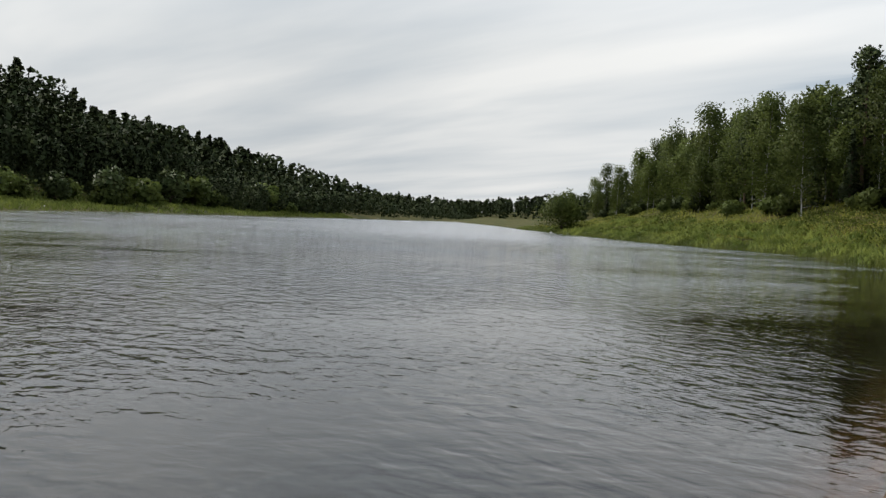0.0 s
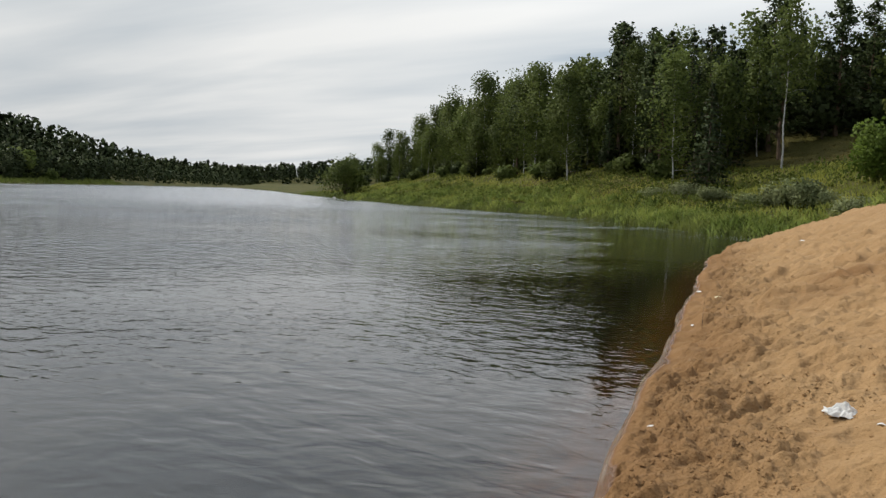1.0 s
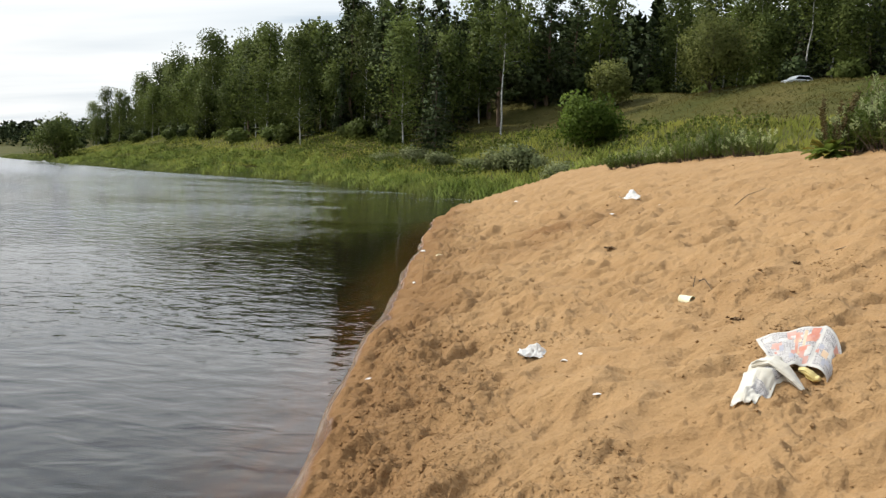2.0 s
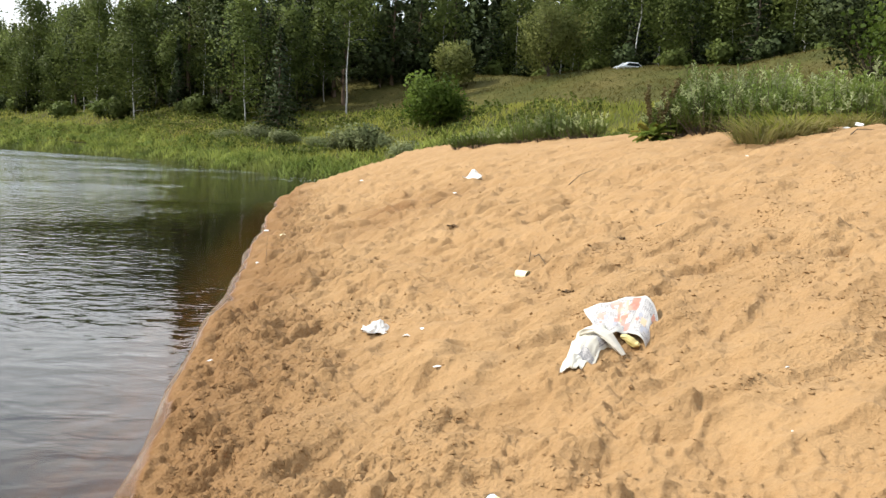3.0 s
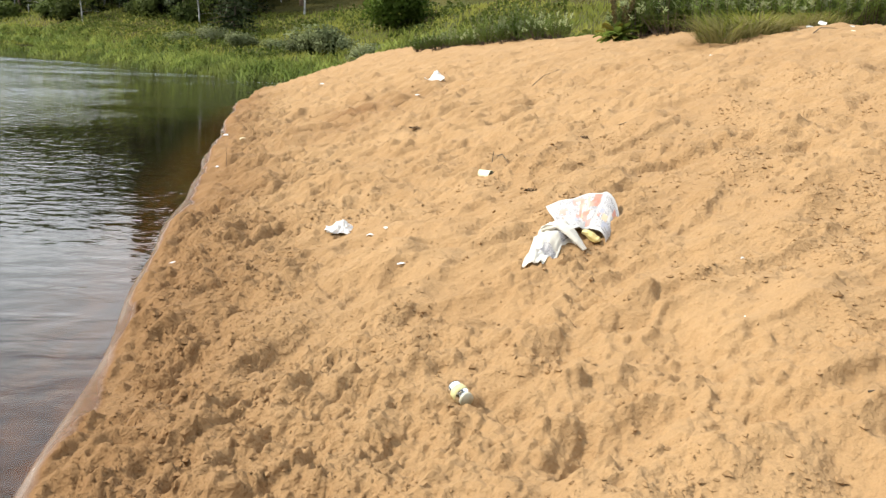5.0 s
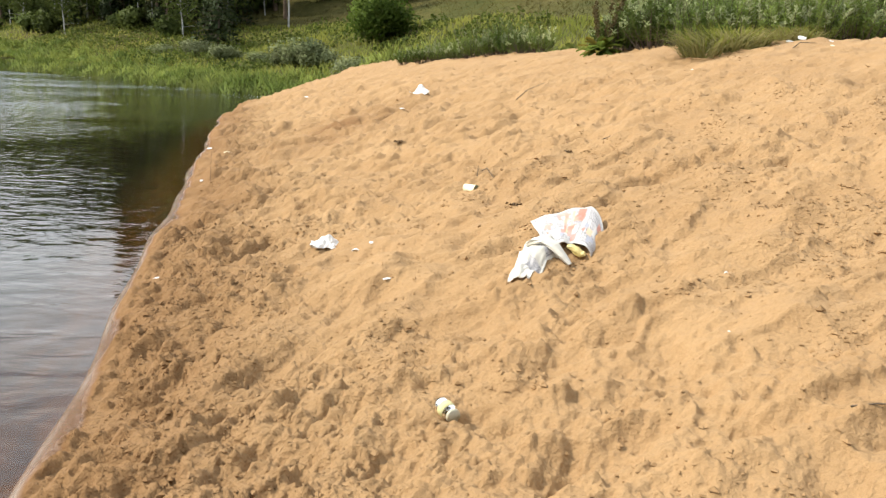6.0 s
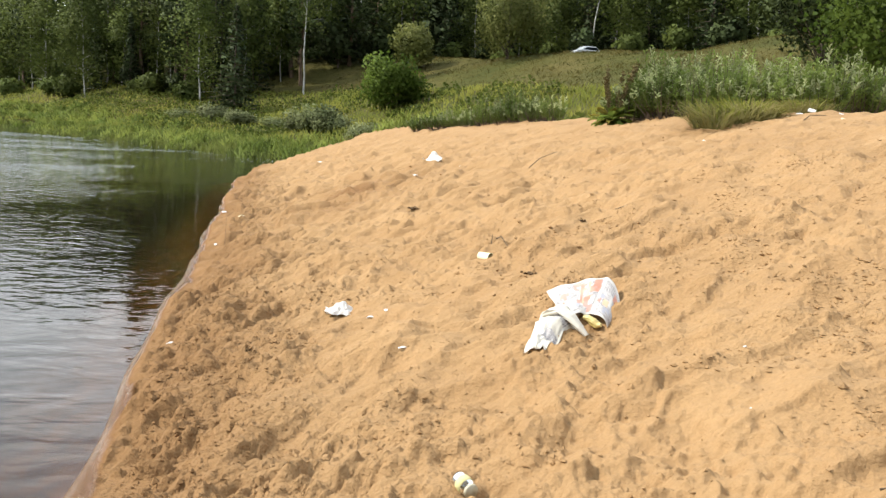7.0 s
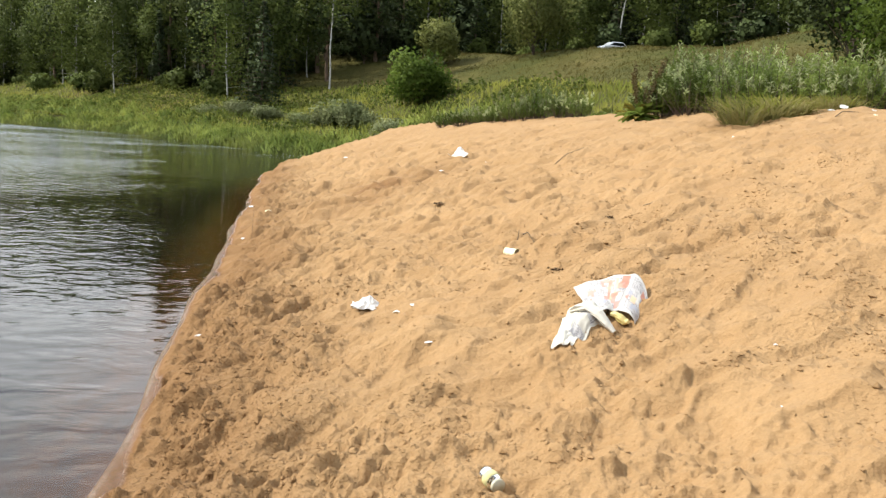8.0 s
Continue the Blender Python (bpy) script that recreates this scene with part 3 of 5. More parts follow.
def birch(height, seed, cards_n=3300, start=0.13, width=0.185, size=0.31):
    r = np.random.default_rng(seed)
    tree = new("birch_tree")
    lean = (r.uniform(-0.05, 0.03), r.uniform(-0.03, 0.03))
    tips, limbs = [], []
    for i in range(58):
        q = start + (1.0 - start) * r.random() ** 0.9
        reach = height * width * (1 - ((q - 0.45) / 0.58) ** 2 * 0.8) * r.uniform(0.35, 1.05)
        w = r.uniform(0, 2 * math.pi)
        base = (lean[0] * q ** 1.3 * height, lean[1] * q * height, q * height)
        tip = (base[0] + reach * math.cos(w), base[1] + reach * math.sin(w), q * height + reach * r.uniform(-0.35, 0.5))
        tips.append(tip)
        tips.append(tuple(0.5 * (p + k) for p, k in zip(base, tip)))
        if i % 3 == 0:
            limbs.append(((base[0], base[1], base[2] - 0.4 * reach), tip))
    trunk_part("trunk", height * 0.97, 0.006 * height, BIRCH_BARK, tree, lean, limbs)
    leaf_part("crown", branch_cloud(tips, cards_n // len(tips) + 1, (0.78, 0.78, 1.0)), size, BIRCH_LEAF, tree, 0.9, 0.8)
    return tagged(tree, "slender birch with white trunk at the forest edge", "tree", "forest trees")


def spruce(height, seed, whorls=26, width=0.17):
    r = np.random.default_rng(seed)
    tree = new("spruce_tree")
    centres, limbs = [], []
    for i in range(whorls):
        q = 0.07 + 0.93 * i / whorls
        reach = height * width * (1 - q) ** 0.85 + 0.15
        for k in range(14):
            w = r.uniform(0, 2 * math.pi)
            L = reach * r.uniform(0.7, 1.12)
            for j in range(1, max(3, int(L / 0.4))):
                e = j / max(3, int(L / 0.4))
                centres.append((L * e * math.cos(w), L * e * math.sin(w), q * height - 0.28 * L * e + 0.12 * L * e * e + r.normal() * 0.10))
            if k < 2:
                limbs.append(((0, 0, q * height), (L * math.cos(w), L * math.sin(w), q * height - 0.16 * L)))
    trunk_part("trunk", height, 0.013 * height, DARK_BARK, tree, (0, 0), limbs)
    leaf_part("crown", centres, 0.40, SPRUCE_LEAF, tree, 0.4, 0.45)
    return tagged(tree, "dark conical spruce with drooping branches", "tree", "forest trees")


def pine(height, seed, cards_n=2000):
    r = np.random.default_rng(seed)
    tree = new("pine_tree")
    tips, limbs = [], []
    for i in range(46):
        q = 0.22 + 0.78 * (i / 45) ** 0.9
        reach = height * 0.15 * (1.03 - q) ** 0.6 * r.uniform(0.55, 1.35) + 0.12
        w = r.uniform(0, 2 * math.pi)
        tip = (reach * math.cos(w), reach * math.sin(w), q * height + reach * r.uniform(-0.05, 0.35))
        tips += [tip, tuple(0.55 * p if n < 2 else p - 0.1 for n, p in enumerate(tip))]
        if i % 2 == 0:
            limbs.append(((0, 0, q * height - 0.2 * reach), tip))
    trunk_part("trunk", height * 0.99, 0.013 * height, PINE_BARK, tree, (0, 0), limbs)
    leaf_part("crown", branch_cloud(tips, cards_n // len(tips) + 1, (0.42, 0.42, 0.30)), 0.36, PINE_LEAF, tree, 0.7, -0.3)
    return tagged(tree, "tall pine with open dark green crown", "tree", "forest trees")


def round_tree(name, label, height, radius, seed, mat, cards_n=2200, size=0.42, low=0.12, category="tree", squash=1.0):
    r = np.random.default_rng(seed)
    tree = new(name)
    tips, limbs = [], []
    mid = height * (low + 1) / 2
    for i in range(60):
        d = r.normal(size=3)
        d /= np.linalg.norm(d)
        k = r.uniform(0.55, 1.0) * (0.85 + 0.25 * math.sin(3 * math.atan2(d[1], d[0]) + seed))
        tip = (radius * d[0] * k, radius * d[1] * k, mid + (height - mid) * d[2] * k * squash)
        tips.append(tip)
        if i % 4 == 0:
            limbs.append(((0, 0, height * low * 0.8), tip))
    trunk_part("trunk", height * 0.55, 0.018 * height + 0.02, DARK_BARK, tree, (0, 0), limbs)
    leaf_part("crown", branch_cloud(tips, cards_n // 60 + 1, 0.17 * radius), size, mat, tree, 0.8, 0.1)
    return tagged(tree, label, category)


def at_ground(x, y, turn=0.0, scale=1.0, sink=0.1):
    z = float(ground_height(np.array([x]), np.array([y]))[0])
    return Matrix.Translation((x, y, z - sink)) @ Matrix.Rotation(turn, 4, "Z") @ Matrix.Scale(scale, 4)


def polar(az, dist):
    return dist * math.sin(radians(az)), dist * math.cos(radians(az))


def from_bank(a, s):
    # the place a along and s inland of the grassy bank's waterline
    s = s + 6.5 * math.exp(-((a - 32) / 22.0) ** 2) + 6 * float(step(180, 350, np.array(a))) - 0.33 * max(-8 - a, 0)
    return SHORE_P[0] + a * SHORE_E[0] + s * SHORE_N[0], SHORE_P[1] + a * SHORE_E[1] + s * SHORE_N[1]


def stand(tree, m):
    # first of a kind: put the built one itself at m
    tree.matrix_basis = m
    return tree


def build_forest():
    kinds = [birch(15, 1), birch(17, 2), birch(13, 3), spruce(15, 4), spruce(11, 5), pine(18, 6), pine(16, 7), birch(18, 8, 1900, 0.45, 0.13), spruce(13, 9, 24, 0.27), birch(16, 10, 1300, 0.2, 0.17, 0.46), spruce(18, 11, 22, 0.14)]
    r = random.Random(3)
    used = set()

    def plant(i, x, y, scale):
        m = at_ground(x, y, r.uniform(0, 6.28), scale)
        if i in used:
            copy_thing(kinds[i], Matrix.Translation(m.translation) @ Matrix.Rotation(r.uniform(0, 6.28), 4, "Z")).scale = (scale * r.uniform(1.05, 1.35), scale * r.uniform(1.05, 1.35), scale * r.uniform(0.92, 1.08))
        else:
            used.add(i)
            stand(kinds[i], m)

    def forest_line(rows, a0, a1, front):
        for row, (s0, gap) in enumerate(rows):
            a = a0 + r.uniform(0, 3)
            while a < a1:
                x, y = from_bank(a, s0 + r.uniform(-2.5, 2.5))
                size = 1 - 0.48 * float(step(135, 220, np.array(a)))
                i = r.choice((0, 1, 2, 0, 1, 2, 4, 3, 6)) if row == 0 and front else r.choice((9, 9, 10, 3, 5, 6))
                plant(i, x, y, r.uniform(0.8, 1.12) * size)
                a += gap * r.uniform(0.7, 1.35) * (1 + a / 400)

    forest_line(((23, 3.2), (28, 3.4), (34, 4.2)), 41, 212, True)
    forest_line(((43, 4.6), (51, 4.8)), 37, 190, False)
    forest_line(((57, 3.8), (63, 4.4), (71, 5.5)), -80, 42, True)
    # trees that stand out along the edge
    for i, az, dist, scale in ((8, -13.2, 97, 0.95), (7, -8.8, 103, 1.05), (1, -15.4, 107, 0.95), (1, -22.3, 122, 0.95), (5, -19.0, 128, 1.12), (5, -9.6, 118, 1.1), (7, 10.3, 104, 0.95), (1, -2.0, 124, 1.05)):
        x, y = polar(az, dist)
        plant(i, x, y, scale)


build_forest()


def far_woods(name, label, spots, seed, fine=84):
    # distant forest: many small crowns in one mesh
    r = np.random.default_rng(seed)
    V, F, N, o = [], [], [], 0
    for x, y, z, h, conifer in spots:
        n = fine if math.hypot(x, y) < 300 else max(60, fine // 3) if math.hypot(x, y) < 480 else 44
        q = r.uniform(0.05, 1.0, n)
        w = r.uniform(0, 2 * math.pi, n)
        rad = h * (0.25 * (1.02 - q) + 0.01 if conifer else 0.31 * np.sqrt(np.clip(1 - ((q - 0.52) / 0.52) ** 2, 0, 1)))
        rad = rad * r.uniform(0.6, 1.1, n)
        c = np.stack([x + rad * np.cos(w), y + rad * np.sin(w), z + q * h], -1)
        v, f = cards(c, h * 1.2 / math.sqrt(n), 0.8, 0.3)
        N.append((c - (x, y, z + 0.4 * h)) * (1, 1, 0.45) + (0, 0, 0.6))
        V.append(v)
        F.append(f + o)
        o += len(v)
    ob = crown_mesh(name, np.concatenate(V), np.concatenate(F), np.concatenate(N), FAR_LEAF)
    return tagged(ob, label, "forest", kind="stuff")


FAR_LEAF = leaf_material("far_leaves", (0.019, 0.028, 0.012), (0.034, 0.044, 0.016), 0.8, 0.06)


def build_far_woods():
    r = random.Random(11)
    spots = []
    # wooded slope across the river
    for (ax, ay), (bx, by) in zip(LEFT[:-1], LEFT[1:]):
        L = math.hypot(bx - ax, by - ay)
        nx, ny = -(by - ay) / L, (bx - ax) / L
        far = math.hypot((ax + bx) / 2, (ay + by) / 2)
        gap = 3.3 if far < 500 else 9.0
        for depth in ((26, 32, 40, 50, 63, 80) if far < 250 else (9, 17, 26, 36, 50, 66, 84)):
            q = 0.0
            while q < min(L, 900):
                x, y = ax + (bx - ax) * q / L + nx * (depth + r.uniform(-3, 3)), ay + (by - ay) * q / L + ny * (depth + r.uniform(-3, 3))
                z = float(left_height(np.array([x]), np.array([y]))[0])
                spots.append((x, y, z - 0.3, (r.uniform(10, 16.5) + 4.6 * math.exp(-((far - 205) / 75) ** 2) + 4.5 * math.exp(-((math.hypot(x, y) - 390) / 110) ** 2)) * (0.55 if depth < 18 else 0.72 if depth < 28 else 1.0) * (1 - 0.22 * float(step(450, 750, np.array(math.hypot(x, y))))), r.random() < (0.2 if depth < 34 else 0.65)))
                q += gap * r.uniform(0.7, 1.4) * (1 + depth / 90)
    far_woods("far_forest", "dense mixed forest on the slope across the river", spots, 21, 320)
    spots = []
    for i in range(1000):
        d, w = r.uniform(930, 1500), radians(r.uniform(-60, -25))
        x, y = d * math.sin(w), d * math.cos(w)
        if x * -0.69 + y * 0.72 < 924:
            continue
        z = float(ground_height(np.array([x]), np.array([y]))[0])
        spots.append((x, y, z, r.uniform(15, 22), r.random() < 0.5))
    far_woods("horizon_forest", "blue-green forest on the horizon where the river bends", spots, 22)
    # upper forest on the near side, behind the front rows
    spots = []
    for i in range(740):
        a, s = r.uniform(-90, 220), r.uniform(58, 110)
        if a < 40:
            s = r.uniform(78, 130)
        elif a > 175:
            s = r.uniform(34, 90)
        x, y = from_bank(a, s)
        z = float(ground_height(np.array([x]), np.array([y]))[0])
        spots.append((x, y, z, r.uniform(11, 16) * (1 - 0.55 * float(step(135, 215, np.array(a)))), r.random() < 0.6))
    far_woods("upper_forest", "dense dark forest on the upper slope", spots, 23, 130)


build_far_woods()

# single trees and bushes on the slope
x, y = polar(-1.6, 108)
stand(round_tree("round_tree", "round olive-green tree at the top of the slope", 6.0, 2.9, 31, OLIVE_LEAF, 3600, 0.3, 0.1), at_ground(x, y))
x, y = polar(4.7, 100)
stand(round_tree("broad_willow_tree", "broad grey-green willow tree on the slope's edge", 9.0, 4.6, 32, OLIVE_LEAF, 6000, 0.3, 0.05), at_ground(x, y))
x, y = polar(-2.9, 78)
stand(round_tree("broadleaf_bush", "dense bright green broadleaf bush on the slope", 4.6, 3.1, 33, SHRUB_LEAF, 5000, 0.28, 0.02, "bush"), at_ground(x, y))
x, y = polar(28.2, 46)
stand(round_tree("leafy_tree", "dense dark green leafy tree behind the willows", 7.5, 4.2, 35, SHRUB_LEAF, 7000, 0.22, 0.02), at_ground(x, y))
x, y = polar(24.5, 62)
stand(round_tree("leafy_tree", "tall dense green leafy tree on the plateau", 8.5, 4.6, 36, PINE_LEAF, 6000, 0.27, 0.03), at_ground(x, y))
x, y = polar(-37.3, 190)
stand(round_tree("lone_tree", "rounded grey-green tree standing alone on the bank", 9.5, 5.4, 34, BIRCH_LEAF, 4200, 0.4, 0.02), at_ground(x, y))



def build_edge_bushes():
    # undergrowth along the forest edge, and bushes across the river
    r = random.Random(17)
    kinds = [round_tree("undergrowth_bush", "leafy undergrowth bush at the forest edge", h, w, 40 + n, m, 700, 0.45, 0.03, "bush") for n, (h, w, m) in enumerate(((3.0, 1.9, BIRCH_LEAF), (2.2, 2.0, BIRCH_LEAF), (3.8, 2.0, PINE_LEAF)))]
    for k in kinds:
        tagged(k, group="undergrowth bushes")
    spots = []
    a = 42.0
    while a < 215:
        spots.append((*from_bank(a, 21 + r.uniform(-1.5, 4)), r.uniform(0.6, 1.15)))
        a += r.uniform(2.0, 5.0) * (1 + a / 300)
    a = -75.0
    while a < 40:
        spots.append((*from_bank(a, 53.5 + r.uniform(-1.5, 2.5)), r.uniform(0.7, 1.3)))
        a += r.uniform(4.0, 8.0)
    for i in range(46):
        spots.append((*from_bank(r.uniform(40, 190), r.uniform(28, 52)), r.uniform(1.0, 1.9)))
    for i in range(16):
        az = -75 + 20 * i / 15 + r.uniform(-1, 1)
        near = float(np.interp(az, [-74, -68, -63, -57, -50], [150, 188, 224, 272, 400]))
        px, py = polar(az, near + r.uniform(14, 28))
        spots.append((px, py, r.uniform(2.0, 3.2) if -68 < az < -56 else r.uniform(1.2, 2.2)))
    for n, (px, py, k) in enumerate(spots):
        i = n % 3
        m = at_ground(px, py, r.uniform(0, 6.28))
        if n < 3:
            stand(kinds[i], m)
            kinds[i].scale = (k, k, k)
        else:
            copy_thing(kinds[i], m).scale = (k, k, k)


build_edge_bushes()


# ---- willows, grass and herbs ----
def leaf_blades(base, along, length, width, bend=0.25):
    # narrow pointed leaves: base points, directions; two triangles each
    n = len(base)
    along = along / np.linalg.norm(along, axis=1)[:, None]
    side = np.cross(along, rng.normal(size=(n, 3)))
    side /= np.linalg.norm(side, axis=1)[:, None]
    L = length * rng.uniform(0.7, 1.3, (n, 1))
    mid = base + along * L * 0.5
    tip = base + along * L + np.array([0, 0, -1]) * L * bend
    v = np.stack([base, mid + side * width, tip, mid - side * width], 1).reshape(-1, 3)
    i = np.arange(n)[:, None] * 4
    return v, np.concatenate([i + [0, 1, 2], i + [0, 2, 3]], 0)


def willow_shrub(height, radius, seed, stems=64, leaves=46):
    # a fan of upright shoots, each set with narrow leaves, paler and closer towards the tip
    g = np.random.default_rng(seed)
    shrub = new("willow_shrub")
    tubes, base, along, pale = [], [], [], []
    for i in range(stems):
        w, k = g.uniform(0, 2 * math.pi), radius * math.sqrt(g.random())
        foot = np.array([0.45 * k * math.cos(w), 0.45 * k * math.sin(w), 0.0])
        tall = height * g.uniform(0.5, 1.05) * (1.05 - 0.5 * (k / radius) ** 2)
        top = np.array([k * math.cos(w) + g.normal() * 0.08, k * math.sin(w) + g.normal() * 0.08, tall])
        bow = (foot + top) / 2 + np.array([0.12 * k * math.cos(w), 0.12 * k * math.sin(w), -0.03 * tall])
        tubes.append(tube([foot - (0, 0, 0.15), bow, top], [0.012, 0.008, 0.003], 4))
        for q in np.linspace(0.16, 1.0, leaves) ** 0.8:
            d = g.normal(size=3) * 0.75
            d[2] = abs(d[2]) * 0.6 + 0.35 + 0.7 * q
            base.append(foot * (1 - q) ** 2 + bow * 2 * q * (1 - q) + top * q * q)
            along.append(d)
            pale.append(q > 0.78 and i % 2 == 0)
    v, f = join(tubes)
    mesh_object("branchwork", v, f, [DARK_BARK], shrub, smooth=True)
    base, along, pale = np.array(base), np.array(along), np.array(pale)
    for name, pick, mat, label in (("foliage", ~pale, WILLOW_LEAF, ""), ("young_foliage", pale, WILLOW_TIP, "pale silvery leaves at the shoot tips")):
        v, f = leaf_blades(base[pick], along[pick], 0.125, 0.017)
        ob = fast_mesh(name, v, f, mat, smooth=False)
        ob.parent = shrub
        if label:
            tagged(ob, label, kind="stuff")
    return tagged(shrub, "silvery green willow shrub with narrow leaves behind the sand", "shrub", "willow shrubs")


def surface(x, y):
    # the sand or the earth, whichever lies higher
    p, q = np.array([float(x)]), np.array([float(y)])
    s = float((sand_height(p, q) + sand_relief(p, q))[0])
    g = float(ground_height(p, q)[0])
    return max(s, g) if float(beach_u(p, q)[0]) < 20 else g


def build_willows():
    kinds = [willow_shrub(1.3, 0.75, 51), willow_shrub(1.0, 0.7, 52, 52), willow_shrub(1.5, 0.95, 53, 84)]
    r = random.Random(5)
    spots = []
    for az, dist, k in ((13.4, 18.0, 0), (14.6, 19.0, 2), (15.4, 17.5, 0), (16.4, 18.4, 2), (17.4, 17.2, 0), (18.3, 18.6, 2), (19.2, 17.2, 2), (20.2, 18.3, 2), (21.0, 17.0, 0), (22.0, 18.0, 2), (22.9, 17.0, 2), (23.9, 18.0, 2), (24.8, 17.0, 0), (25.8, 18.2, 2), (26.8, 17.4, 0), (28.0, 18.4, 0), (29.2, 17.6, 1), (30.6, 18.4, 1)):
        spots.append((az, dist, k, r.uniform(0.82, 1.0)))
    for az, dist, k in ((-0.9, 34, 1), (0.3, 32, 1), (1.4, 31, 1), (2.5, 29.5, 1), (3.6, 28.5, 1), (4.8, 27.5, 0), (5.8, 27.5, 2), (6.9, 26, 0), (8.0, 25, 1)):
        spots.append((az, dist, k, r.uniform(0.72, 0.9)))
    first = {}
    for n, (az, dist, k, scale) in enumerate(spots):
        px, py = polar(az, dist)
        m = Matrix.Translation((px, py, surface(px, py) - 0.03)) @ Matrix.Rotation(r.uniform(0, 6.28), 4, "Z")
        if k not in first:
            ob = first[k] = stand(kinds[k], m)
        else:
            ob = copy_thing(kinds[k], m)
        ob.scale = (scale, scale, scale * r.uniform(0.75, 1.12))


build_willows()

# low silvery bushes out on the meadow
SILVER = round_tree("silver_bush", "low silvery willow bush on the meadow", 2.0, 2.2, 61, SILVER_LEAF, 2200, 0.24, 0.02, "bush")
tagged(SILVER, group="silver bushes")
for n, (az, dist, k) in enumerate(((-7.6, 74, 1.15), (-8.8, 77, 0.9), (-6.6, 72, 0.8), (-14.5, 92, 0.9), (-12.6, 88, 0.8), (-16.5, 96, 0.7), (-1.2, 60, 0.7), (-4.4, 62, 0.75), (-10.5, 84, 0.6))):
    px, py = polar(az, dist)
    m = at_ground(px, py, n * 1.3)
    ob = stand(SILVER, m) if n == 0 else copy_thing(SILVER, m)
    ob.scale = (k, k, k * 0.85)


def grass_blades(px, py, pz, height, width, lean=0.35):
    # upright tapering blades, one bent triangle pair each
    n = len(px)
    base = np.stack([px, py, pz], -1)
    w = rng.uniform(0, 2 * math.pi, n)
    side = np.stack([np.cos(w), np.sin(w), np.zeros(n)], -1) * (width * rng.uniform(0.6, 1.4, n))[:, None]
    h = (height * rng.uniform(0.55, 1.35, n))[:, None]
    tilt = rng.normal(size=(n, 3)) * lean
    tilt[:, 2] = 1
    mid, tip = base + tilt * h * 0.55, base + tilt * h * (1.0, 1.0, 0.92) + rng.normal(size=(n, 3)) * h * (0.14, 0.14, 0.02)
    v = np.stack([base - side, base + side, mid + side * 0.7, tip, mid - side * 0.7], 1).reshape(-1, 3)
    i = np.arange(n)[:, None] * 5
    f = np.concatenate([i + [0, 1, 2], i + [0, 2, 4], i + [4, 2, 3]], 0)
    face = np.cross(v[f[:, 1]] - v[f[:, 0]], v[f[:, 2]] - v[f[:, 0]])
    return v, np.where((face @ (-0.6, -0.66, 0.45) < 0)[:, None], f[:, [0, 2, 1]], f)


def bank_places(n, a0, a1, s0, s1, bias=1.0):
    a = a0 + (a1 - a0) * rng.random(n) ** bias
    s = rng.uniform(s0, s1, n)
    s2 = s + 6.5 * np.exp(-((a - 32) / 22.0) ** 2) + 6 * step(180, 350, a) - 0.33 * np.maximum(-8 - a, 0)
    return SHORE_P[0] + a * SHORE_E[0] + s2 * SHORE_N[0], SHORE_P[1] + a * SHORE_E[1] + s2 * SHORE_N[1], a, s


